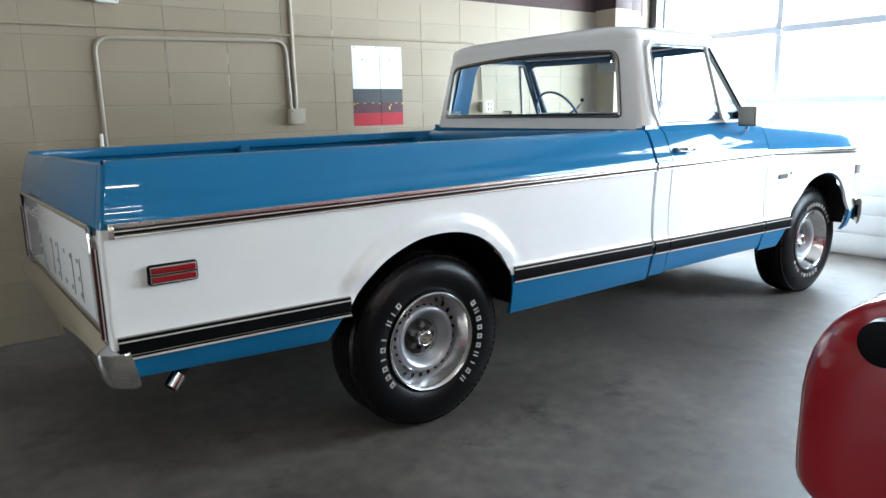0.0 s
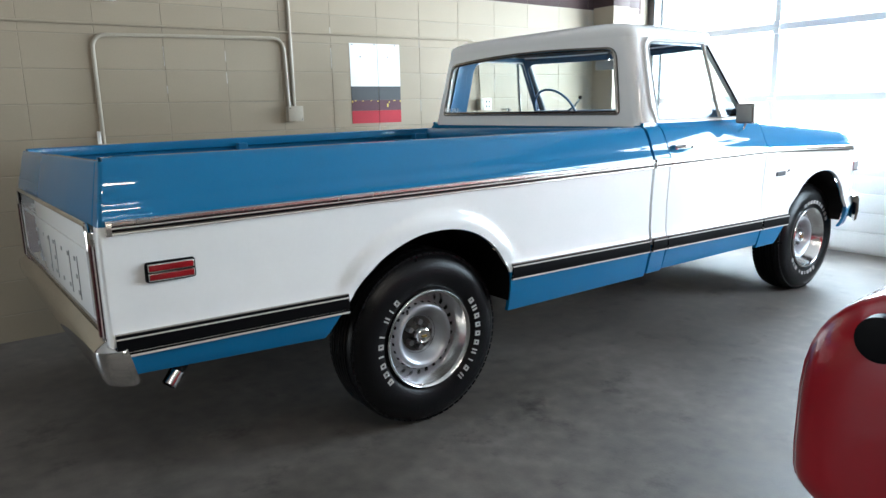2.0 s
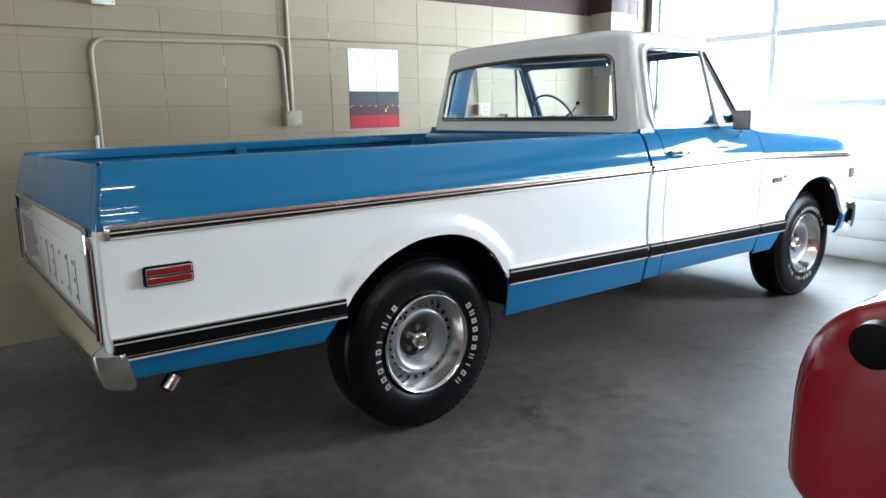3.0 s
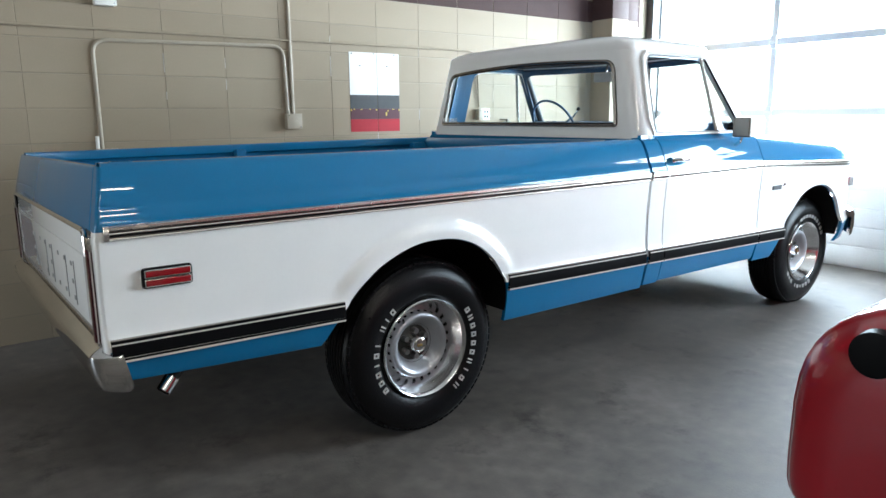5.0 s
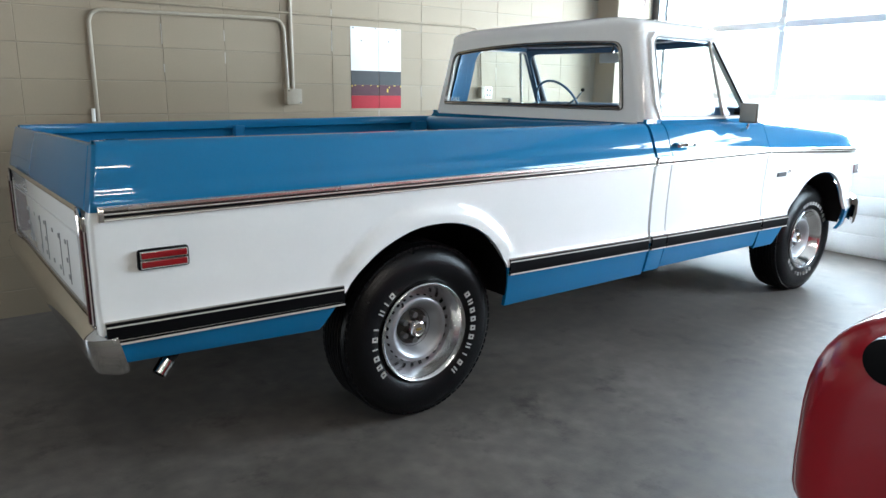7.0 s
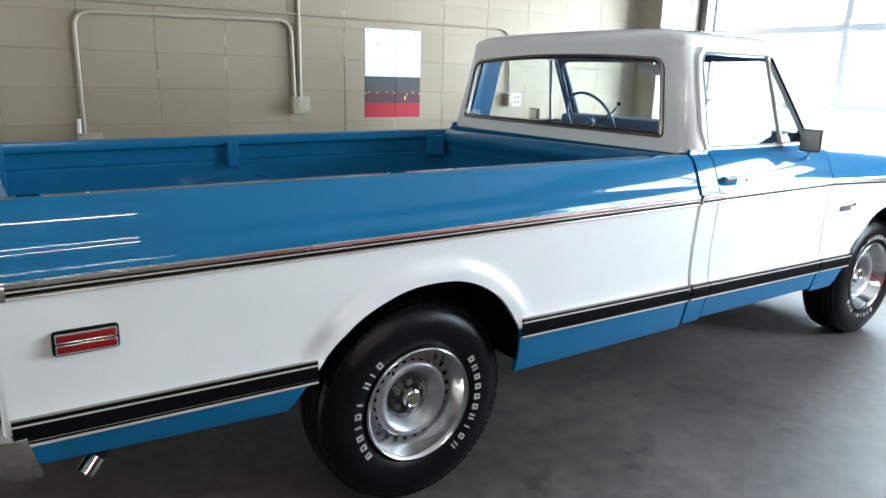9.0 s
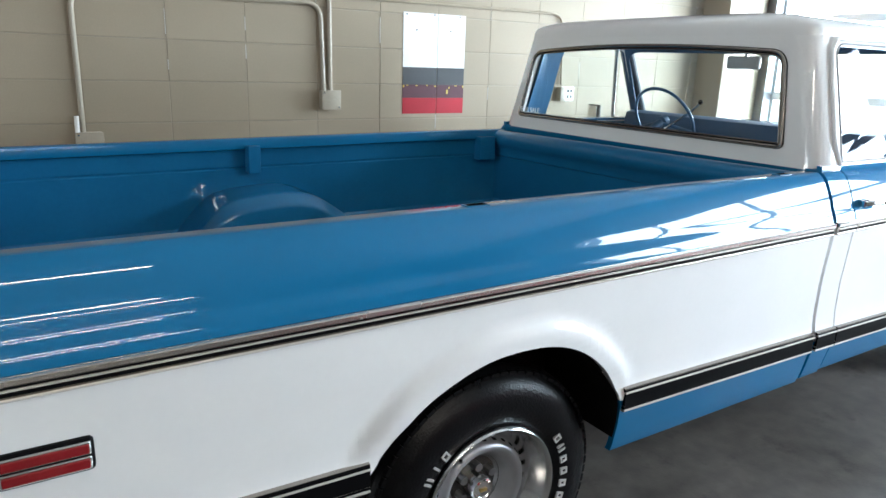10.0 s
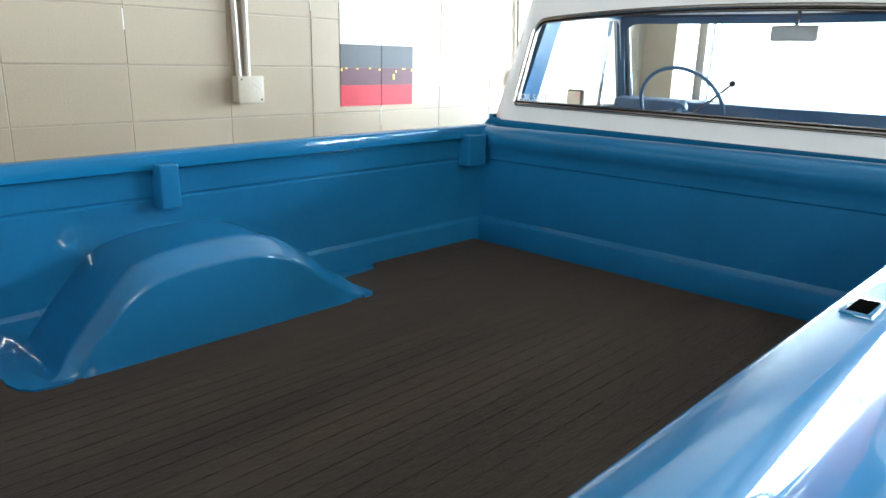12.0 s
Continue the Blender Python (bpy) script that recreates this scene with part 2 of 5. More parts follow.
def tube(points, radius, n=10, bm=None, caps=True):
    """A pipe along points."""
    bm = bm or bmesh.new()
    pts = [Vector(p) for p in points]
    rows = []
    up = Vector((0, 0, 1))
    d0 = (pts[1] - pts[0]).normalized()
    side = d0.cross(up if abs(d0.z) < 0.9 else Vector((1, 0, 0))).normalized()
    for i, p in enumerate(pts):
        d = (pts[min(i + 1, len(pts) - 1)] - pts[max(i - 1, 0)]).normalized()
        side = (side - d * side.dot(d)).normalized()
        o = d.cross(side)
        rows.append([p + radius * (math.cos(2 * math.pi * k / n) * side + math.sin(2 * math.pi * k / n) * o) for k in range(n)])
    first = len(bm.verts)
    grid(rows, close_u=True, bm=bm)
    if caps:
        bm.verts.ensure_lookup_table()
        bm.faces.new([bm.verts[first + k] for k in range(n)][::-1])
        bm.faces.new([bm.verts[first + (len(rows) - 1) * n + k] for k in range(n)])
    return bm


def bend(points, r, n=6):
    """Rounds the corners of a line of points."""
    out = [Vector(points[0])]
    for a, b, c in zip(points, points[1:], points[2:]):
        a, b, c = Vector(a), Vector(b), Vector(c)
        p, q = b + (a - b).normalized() * r, b + (c - b).normalized() * r
        for k in range(n + 1):
            t = k / n
            out.append((1 - t) ** 2 * p + 2 * t * (1 - t) * b + t * t * q)
    out.append(Vector(points[-1]))
    return out


def lerp(a, b, t):
    return a + (b - a) * t


def cyl(p, q, r, n=16, bm=None):
    return tube([p, q], r, n, bm)


# ---------------------------------------------------------------- the garage
WALL_Y, FRONT_X, BACK_X, SOUTH_Y, CEIL_Z = 2.58, 4.75, -6.5, -7.5, 3.55
COURSE, BLOCK_L, BAND_Z = 0.205, 0.400, 2.205

floor = tagged(finish("floor", box(BACK_X - 0.2, 4.98, SOUTH_Y - 0.2, WALL_Y + 0.2, -0.15, 0), CONCRETE), "smooth grey concrete garage floor with dark stains", "floor", kind="structure")
ground = tagged(finish("ground", box(-400, 400, -300, 300, -0.4, -0.16), ASPHALT), "pale sunlit driveway outside the garage doors", "ground", kind="structure")
ceiling = tagged(finish("ceiling", box(BACK_X - 0.2, 4.9, SOUTH_Y - 0.2, WALL_Y + 0.2, CEIL_Z, CEIL_Z + 0.15), CEIL), "flat painted garage ceiling", "ceiling", kind="structure")
# Unseen rear wall, opened only for the added fill lamp.
bm = bmesh.new()
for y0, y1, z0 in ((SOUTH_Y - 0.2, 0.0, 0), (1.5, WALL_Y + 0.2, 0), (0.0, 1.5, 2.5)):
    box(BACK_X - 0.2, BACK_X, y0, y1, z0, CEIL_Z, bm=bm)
wall_back = tagged(finish("wall_back", bm, PLASTER, smooth=False), "unseen dull brown rear garage wall with an opening added for fill light", "wall", kind="structure")
wall_south = tagged(finish("wall_south", box(BACK_X, 4.9, SOUTH_Y - 0.2, SOUTH_Y, 0, CEIL_Z), PLASTER), "dull brown plastered side garage wall", "wall", kind="structure")
wall_north = tagged(finish("wall_north", box(BACK_X, 4.9, WALL_Y - 0.0008, WALL_Y + 0.2, 0, CEIL_Z), JOINT), "tan painted concrete block wall with dark brown top band", "wall", kind="structure")

DOORS = ((0.0, 2.52), (-4.75, -1.12))
DOOR_TOP = 2.62
bm = bmesh.new()
for y0, y1 in ((2.52, WALL_Y), (-1.12, 0.0), (SOUTH_Y, -4.75)):
    box(FRONT_X, FRONT_X + 0.2, y0, y1, 0, CEIL_Z, bm=bm)
for y0, y1 in DOORS:
    box(FRONT_X, FRONT_X + 0.2, y0, y1, DOOR_TOP, CEIL_Z, bm=bm)
wall_front = tagged(finish("wall_front", bm, PLASTER, smooth=False), "shaded inner face of the front wall around the garage doors", "wall", kind="structure")

# pilaster beside the garage door
pil = empty("pilaster", "tan painted block pilaster with dark brown top", "pilaster", (3.825, WALL_Y, 0), kind="structure")
for x0, x1, y0 in ((3.825, 4.06, 2.33), (4.06, 4.25, 2.37)):
    part("shaft", child(box(x0, x1, y0, WALL_Y, 0, 2.23, 0.006), (3.825, WALL_Y, 0)), BLOCK, pil)
    part("head", child(box(x0, x1, y0, WALL_Y, 2.23, CEIL_Z, 0.006), (3.825, WALL_Y, 0)), MAROON, pil, "dark brown painted top of the pilaster")


def sectional_door(name, y0, y1):
    at = (FRONT_X + 0.06, (y0 + y1) / 2, 0)
    d = empty(name, "white sectional garage door with large clear panes", "garage door", at, kind="structure")
    xa, xb = FRONT_X + 0.06, FRONT_X + 0.105
    # solid bottom section, ribbed
    bm = bmesh.new()
    z = 0.015
    for h in (0.18, 0.17, 0.165, 0.165):
        box(xa, xb, y0 + 0.01, y1 - 0.01, z, z + h - 0.012, 0.008, bm=bm)
        z += h
    box(xa + 0.015, xb - 0.005, y0 + 0.01, y1 - 0.01, 0.0, z - 0.01, bm=bm)
    part("bottom_panel", child(bm, at), ALU, d)
    n = round((y1 - y0) / 1.18)
    step = (y1 - y0) / n
    for k in range(4):
        zc = 0.70 + 0.635 * k
        if zc < DOOR_TOP:
            part("rail", child(box(xa, xb, y0, y1, zc - 0.03, zc + 0.035, 0.005), at), ALU, d)
        for j in range(n + 1):
            if k < 3:
                yc = y0 + step * j
                part("stile", child(box(xa + 0.002, xb - 0.002, yc - 0.028, yc + 0.028, zc + 0.035, zc + 0.605, 0.004), at), ALU, d)
                if 0 < j < n:
                    hb = box(xa - 0.022, xa, yc - 0.03, yc + 0.03, zc - 0.055, zc + 0.06, 0.008)
                    cyl((xa - 0.02, yc - 0.035, zc), (xa - 0.02, yc + 0.035, zc), 0.012, 10, hb)
                    part("hinge", child(hb, at), ALU, d)
    for k in range(3):
        zc = 0.70 + 0.635 * k
        for j in range(n):
            p = part("pane", child(box(xa + 0.018, xa + 0.024, y0 + step * j + 0.026, y0 + step * (j + 1) - 0.026, zc + 0.033, zc + 0.602), at), PANE, d, smooth=False)
            p.visible_shadow = False
    # tracks at both sides
    for yc in (y0 - 0.02, y1 + 0.02):
        bm = bmesh.new()
        box(FRONT_X - 0.07, FRONT_X + 0.05, yc - 0.03, yc + 0.03, 0.0, 2.9, 0.004, bm=bm)
        box(FRONT_X - 0.085, FRONT_X - 0.07, yc - 0.045, yc + 0.045, 0.0, 2.9, 0.003, bm=bm)
        part("track", child(bm, at), TRACK, d, "dark steel door track")
    return d


sectional_door("door_1", *DOORS[0])
sectional_door("door_2", *DOORS[1])


# ---------------------------------------------------------------- pickup truck
MID = 1.0
truck = empty("pickup_truck", "blue and white two-tone long-bed pickup truck with chrome trim", "pickup truck")


def side(p, right):
    """A point of the right side, or its mirror on the left."""
    return p if right else (p[0], 2 * MID - p[1], p[2])


def z_low(x):
    return 0.655 - 0.015 * x


def z_up(x):
    return 1.003 + 0.008 * (x + 1.18) if x < 2.46 else 1.032 - 0.035 * (x - 2.46)


def z_top(x):
    return 1.199 + 0.002 * x if x < 2.46 else 1.198 - 0.075 * (x - 2.46)


def nose(x):
    """How far the front corner turns inwards."""
    u = max(0.0, (x - 3.35) / 0.67)
    return 0.17 * u ** 2.6


def smooth_line(pts, n=5):
    """A soft curve through a line's points."""
    p = [Vector(q) for q in pts]
    p = [2 * p[0] - p[1]] + p + [2 * p[-1] - p[-2]]
    out = []
    for a, b, c, d in zip(p, p[1:], p[2:], p[3:]):
        for k in range(n):
            t = k / n
            q = 0.5 * (2 * b + (c - a) * t + (2 * a - 5 * b + 4 * c - d) * t * t + (3 * b - a - 3 * c + d) * t ** 3)
            out.append(tuple(q))
    return out + [tuple(p[-2])]


REAR_ARCH = smooth_line(((-0.55, 0.40), (-0.49, 0.498), (-0.386, 0.650), (-0.285, 0.750), (-0.18, 0.807), (-0.065, 0.842), (0.07, 0.845), (0.174, 0.822), (0.26, 0.776), (0.335, 0.705), (0.383, 0.632), (0.404, 0.55), (0.408, 0.47), (0.409, 0.40)))
FRONT_ARCH = smooth_line(((2.655, 0.40), (2.71, 0.495), (2.78, 0.625), (2.87, 0.742), (2.98, 0.822), (3.10, 0.856), (3.24, 0.856), (3.36, 0.815), (3.46, 0.73), (3.53, 0.62), (3.558, 0.52), (3.562, 0.40)))

ZONE_LOW = ((0, 0.040), (0.08, 0.034), (0.3, 0.026), (0.6, 0.016), (0.85, 0.008), (1.0, 0.004))
ZONE_MID = ((0, 0.004), (0.05, 0.002), (0.09, 0.012), (0.2, 0.018), (0.5, 0.018), (0.8, 0.010), (1.0, 0.004))
# the upper side turns in by these slopes, with a faint swage a third of the way up
TURN_IN = ((0, 0.005), (0.06, 0.015), (0.12, 0.040), (0.20, 0.074), (0.255, 0.086), (0.29, 0.088), (0.337, 0.072), (0.41, 0.052), (0.516, 0.070), (0.64, 0.076), (0.74, 0.085), (0.83, 0.098), (0.90, 0.13), (0.96, 0.22), (1.0, 0.33))
ZONE_TOP = [(0.0, 0.004)]
for k in range(1, 61):
    ZONE_TOP.append((k / 60, ZONE_TOP[-1][1] + float(np.interp((k - 0.5) / 60, [a for a, b in TURN_IN], [b for a, b in TURN_IN])) / 60))


def zone(z, x, zb):
    lo, up, top = z_low(x) - 0.035, z_up(x), z_top(x)
    for a, b, prof in ((zb, lo, ZONE_LOW), (lo, up, ZONE_MID), (up, top, ZONE_TOP)):
        if z <= b + 1e-6:
            t = (z - a) / (b - a)
            return float(np.interp(t, [p[0] for p in prof], [p[1] for p in prof]))
    return ZONE_TOP[-1][1]


def panel_rows(zb, x):
    lo, up, top = z_low(x) - 0.035, z_up(x), z_top(x)
    rows = [lerp(zb, lo, k / 8) for k in range(8)] + [lerp(lo, up, k / 22) for k in range(22)] + [lerp(up, top, k / 26) for k in range(27)]
    return rows


def flare(x, z, arch):
    """The lip round a wheel opening stands proud."""
    if not arch:
        return 0.0
    d = min(math.hypot(x - a, z - b) for a, b in arch)
    fade = min(1.0, max(0.0, (z - (0.40 if x > 3.3 else 0.64)) / 0.09))
    return 0.020 * fade * max(0.0, min(1.0, (0.075 - d) / 0.035)) if d < 0.075 else 0.0


def rake(x, z):
    """The rear end of the bed leans forwards above the side moulding."""
    return x + 0.042 * min(1.0, max(0.0, (z - 0.99) / 0.20)) * max(0.0, 1 - (x + 1.22) / 0.35)


def body_side(name, x0, x1, right, arch=None, zb=0.43, top_roll=None, parent=None, thickness=0.012, step=0.025, label=""):
    """A painted side panel: blue below the lower trim and above the upper one, white between."""
    xs = list(np.arange(x0, x1, step)) + [x1]
    pts = arch
    if arch:
        xs += [a for a, b in arch]
    xs = sorted(set(round(float(x), 4) for x in xs if x0 - 1e-6 <= x <= x1 + 1e-6))
    cols = []
    low_edge = zb
    for x in xs:
        zb = low_edge + (0.068 + 0.032 * (-0.4 - x) / 0.8 if x < -0.2 else 0.0)
        floor_z = zb
        if arch and arch[0][0] <= x <= arch[-1][0]:
            floor_z = max(zb, float(np.interp(x, [a for a, b in arch], [b for a, b in arch])))
        col = []
        for z in panel_rows(zb, x):
            zz = max(z, floor_z)
            y = zone(zz, x, zb) + nose(x) - flare(x, zz, pts)
            col.append(side((rake(x, zz), y, zz), right))
        if top_roll:
            for dy, dz in top_roll:
                col.append(side((rake(x, z_top(x)), ZONE_TOP[-1][1] + nose(x) + dy, z_top(x) + dz), right))
        cols.append(col)

    def tint(i, j):
        return 1 if 8 <= j < 30 else 0

    bm = clean(grid(cols, tag=tint))
    bmesh.ops.recalc_face_normals(bm, faces=bm.faces)
    out = sum((f.normal.y * f.calc_area() for f in bm.faces if abs(f.normal.y) > 0.7), 0.0)
    if (out > 0) == right:
        bmesh.ops.reverse_faces(bm, faces=bm.faces)
    # inward return along the edges
    edge = [e for e in bm.edges if e.is_boundary]
    r = bmesh.ops.extrude_edge_only(bm, edges=edge)
    vs = [v for v in r["geom"] if isinstance(v, bmesh.types.BMVert)]
    for v in vs:
        v.co.y += 0.02 if right else -0.02
    return part(name, bm, [BLUE, WHITE], parent, label)


def strip(name, x0, x1, zf, right, half, proud, material, parent, label="", arch_gap=None, depth=0.006, step=0.05):
    """A moulding along the side at a height that runs with x."""
    bm = bmesh.new()
    n = max(2, int((x1 - x0) / step))
    rows = []
    for k in range(n + 1):
        x = lerp(x0, x1, k / n)
        z = zf(x)
        y0 = zone(z, x, 0.43) + nose(x) - 0.001
        prof = [(y0 + depth, z - half), (y0 - proud * 0.6, z - half), (y0 - proud, z - half * 0.6), (y0 - proud, z + half * 0.6), (y0 - proud * 0.6, z + half), (y0 + depth, z + half)]
        rows.append([side((x, a, b), right) for a, b in prof])
    grid(rows, close_u=True, bm=bm)
    bm.verts.ensure_lookup_table()
    bm.faces.new([bm.verts[k] for k in range(6)])
    bm.faces.new([bm.verts[n * 6 + k] for k in range(6)])
    bmesh.ops.recalc_face_normals(bm, faces=bm.faces)
    return part(name, bm, material, parent, label, sharp=50)


def mouldings(parent, x0, x1, right, low=None, up=True):
    """Chrome-edged black inserts: a narrow upper one and a wide lower one."""
    if up:
        strip("upper_moulding", x0, x1, lambda x: z_up(x) - 0.0055, right, 0.022, 0.007, MOULD, parent, "bright chrome side moulding")
        strip("moulding_ridge", x0, x1, lambda x: z_up(x) + 0.0085, right, 0.0072, 0.0125, BRIGHT, parent, "rounded chrome top of the side moulding")
        strip("moulding_line", x0 + 0.012, x1, lambda x: z_up(x) - 0.001, right, 0.0018, 0.0095, BLACK, parent)
        strip("moulding_line", x0 + 0.012, x1, lambda x: z_up(x) - 0.0060, right, 0.0020, 0.0105, LINE, parent)
        strip("moulding_insert", x0 + 0.012, x1, lambda x: z_up(x) - 0.0130, right, 0.0045, 0.0095, BLACK, parent, "black insert of the side moulding")
        strip("moulding_line", x0, x1, lambda x: z_up(x) - 0.0235, right, 0.0032, 0.0105, LINE, parent)
        if x0 < 0:
            # end cap
            strip("end_cap", x0 - 0.001, x0 + 0.014, lambda x: z_up(x) - 0.0055, right, 0.0225, 0.0135, BRIGHT, parent, "bright end cap of the side moulding")
    for a, b in low or ():
        strip("lower_stripe", a, b, lambda x: z_low(x) - 0.035, right, 0.034, 0.006, BLACK, parent, "wide black lower side stripe")
        strip("stripe_line", a, b, lambda x: z_low(x) - 0.0125, right, 0.0028, 0.0085, LINE, parent)
        strip("stripe_line", a, b, lambda x: z_low(x) - 0.0545, right, 0.0034, 0.0085, LINE, parent)
        strip("stripe_edge", a, b, lambda x: z_low(x) - 0.0015, right, 0.0032, 0.0105, MOULD, parent, "thin chrome stripe edge")
        strip("stripe_edge", a, b, lambda x: z_low(x) - 0.0680, right, 0.0042, 0.0115, LINE, parent, "thin chrome stripe edge")


HOUSE = smooth_line([(-0.53, 0.721), (-0.47, 0.732), (-0.425, 0.782), (-0.36, 0.858), (-0.29, 0.930), (-0.22, 0.966), (-0.10, 0.982), (0.04, 0.984), (0.14, 0.960), (0.22, 0.912), (0.30, 0.852), (0.38, 0.792), (0.45, 0.738), (0.485, 0.721)], 4)


def house_z(x):
    """Height of a wheelhouse over the bed floor along the bed."""
    return float(np.interp(x, [a for a, b in HOUSE], [b for a, b in HOUSE], left=0.0, right=0.0))


def lean(ob):
    """The bed sits slightly lower on its left side, most at the rear."""
    for v in ob.data.vertices:
        v.co.z -= (0.011 + 0.0035 * max(0.0, 0.8 - v.co.x)) * max(0.0, v.co.y - 0.1)
    return ob


RAIL = [(0.003, 0.0008), (0.048, 0.0012), (0.055, -0.003), (0.058, -0.012), (0.058, -0.045), (0.052, -0.047)]
BED_R, BED_F = -1.20, 1.365
for right in (True, False):
    bs = lean(body_side("bed_side", BED_R, BED_F, right, REAR_ARCH, top_roll=RAIL, parent=truck, label="blue and white painted steel bed side"))
    mouldings(bs, BED_R + 0.012, BED_F - 0.004, right, ((BED_R + 0.004, -0.405), (0.404, BED_F - 0.004)))
    # marker lamp
    y = zone(0.857, -1.03, 0.43)

    def slab(x0, x1, z0, z1, ya, yb, bevel, seg=3):
        a, b = (ya, yb) if right else (2 * MID - yb, 2 * MID - ya)
        return box(x0, x1, a, b, z0, z1, bevel, seg)

    part("marker_lamp", slab(-1.092, -0.940, 0.816, 0.881, y - 0.014, y + 0.02, 0.012), BLACK, bs, "black marker lamp bezel")
    for z0 in (0.826, 0.854):
        part("lens_rim", slab(-1.086, -0.946, z0 - 0.0045, z0 + 0.0215, y - 0.0165, y, 0.005), CHROME, bs, "thin chrome lens rim")
        part("lens", slab(-1.083, -0.949, z0 - 0.001, z0 + 0.018, y - 0.020, y, 0.004), RED_LENS, bs, "red ribbed lamp lens")
    # inner wall of the bed
    prof = [(0.136, 1.160), (0.132, 1.10), (0.131, 1.076), (0.126, 1.071), (0.126, 1.067), (0.131, 1.062), (0.128, 0.90), (0.128, 0.815), (0.134, 0.801), (0.139, 0.70)]
    rows = [[side((x, a, max(b, house_z(x) - 0.012)), right) for a, b in prof] for x in [BED_R + 0.03, -0.9] + list(np.linspace(-0.60, 0.46, 30)) + [0.8, 1.31]]
    lean(part("inner_side", clean(grid(rows)), BLUE_IN, truck, "blue painted inner wall of the truck bed", sharp=12))
    # stake pockets
    for x0, x1, zb in ((-0.096, -0.040, 1.045), (1.158, 1.262, 1.045), (-1.165, -1.09, 0.95)):
        bm = slab(x0, x1, zb, 1.170, 0.128, 0.150 if right else 0.188, 0.008)
        lean(part("stake_pocket", bm, BLUE_IN, truck))
    for x0, x1 in ((-1.125, -1.075), (-0.095, -0.042), (1.16, 1.21)) if right else ():
        zt = z_top((x0 + x1) / 2)
        part("stake_lip", slab(x0 - 0.007, x1 + 0.007, zt - 0.008, zt + 0.0035, 0.095, 0.128, 0.003), BLUE, bs)
        # No hole is cut: a black plate paints its shade.
        part("stake_hole_shade", slab(x0, x1, zt - 0.006, zt + 0.0042, 0.101, 0.122, 0.0), HOLE_SHADE, bs, "flat black plate for the shade in a stake hole", smooth=False)

# wheelhouses in the bed
for right in (True, False):
    rows = []
    for x, z in HOUSE:
        h = z - 0.715
        r = min(0.050, h * 0.75)
        e = min(0.010, r * 0.2)
        foot = (0.345 if right else 0.412) - 0.05 * max(0.0, (-0.45 - x) / 0.08) ** 2 - 0.02 * max(0.0, (x - 0.40) / 0.085) ** 2
        # flat top, a chamfer with softened edges, an upright side
        col = [(0.125, z + 0.004), (0.25, z + 0.004), (foot - r - 2 * e, z), (foot - r - e, z), (foot - r, z - 0.15 * e), (foot - r + e, z - e), (foot - r / 2, z - r / 2), (foot - e, z - r + e), (foot - 0.15 * e, z - r), (foot, z - r - e), (foot + 0.001, z - r - 2 * e), (foot + 0.006, min(0.740, z - r - 2 * e)), (foot + 0.012, 0.715)]
        rows.append([side((x, a, b), right) for a, b in col])
    wh = lean(part("wheelhouse", grid(rows), BLUE_IN, truck, "blue painted wheelhouse in the truck bed", sharp=50))
    reach = 0.358 if right else 0.424
    for tab in (((-0.556, 0.14), (-0.556, reach - 0.085), (-0.545, reach - 0.04), (-0.52, reach - 0.010), (-0.48, reach), (-0.44, reach), (-0.44, 0.14)), ((0.43, 0.14), (0.43, reach), (0.462, reach - 0.004), (0.480, reach - 0.022), (0.484, 0.14))):
        bm = bmesh.new()
        f = bm.faces.new([bm.verts.new(side((x, y, 0.7265), right)) for x, y in tab])
        r = bmesh.ops.extrude_face_region(bm, geom=[f])
        bmesh.ops.translate(bm, vec=(0, 0, -0.012), verts=[v for v in r["geom"] if isinstance(v, bmesh.types.BMVert)])
        bmesh.ops.recalc_face_normals(bm, faces=bm.faces)
        lean(part("flange", bm, BLUE_IN, wh, "flat floor flange of the wheelhouse"))

bm = bmesh.new()
for x0, x1, y0, y1 in ((BED_R + 0.02, -0.45, 0.13, 1.87), (-0.45, 0.44, 0.36, 1.60), (0.44, 1.30, 0.13, 1.87)):
    box(x0, x1, y0, y1, 0.69, 0.712, bm=bm)
lean(part("bed_floor", bm, BLUE_IN, truck))
# front panel of the bed, with its rolled top
prof = [(1.352, 1.00), (1.352, 1.16)] + smooth_line([(1.352, 1.178), (1.344, 1.195), (1.322, 1.200), (1.298, 1.194), (1.280, 1.177), (1.274, 1.152), (1.280, 1.128), (1.292, 1.108), (1.299, 1.085)], 4) + [(1.300, 1.066), (1.307, 1.060), (1.307, 0.822), (1.298, 0.812), (1.293, 0.800), (1.291, 0.70)]
rows = [[(x, y, z) for x, z in prof] for y in np.linspace(0.12, 2 * MID - 0.12, 10)]
lean(part("bed_front_panel", grid(rows), BLUE_IN, truck, "blue front panel of the truck bed with rolled top", sharp=30))

# tailgate
GATE_Z = 1.000


def gate_slab(x0, x1, half0, half1, z0, z1, n=6):
    """A slab across the tail whose ends close in towards its top and which leans with the bed's end."""
    rows = []
    for k in range(n + 1):
        z, h = lerp(z0, z1, k / n), lerp(half0, half1, (k / n) ** 0.8)
        rows.append([(rake(x, z), MID + s_ * h, z) for x, s_ in ((x0, -1), (x0, 1), (x1, 1), (x1, -1))])
    bm = grid(rows, close_u=True)
    bm.verts.ensure_lookup_table()
    bm.faces.new([bm.verts[k] for k in range(4)][::-1])
    bm.faces.new([bm.verts[n * 4 + k] for k in range(4)])
    bmesh.ops.recalc_face_normals(bm, faces=bm.faces)
    bmesh.ops.bevel(bm, geom=[e for e in bm.edges if e.calc_face_angle(0) > 0.9], offset=0.008, segments=3, affect="EDGES", profile=0.6)
    return bm


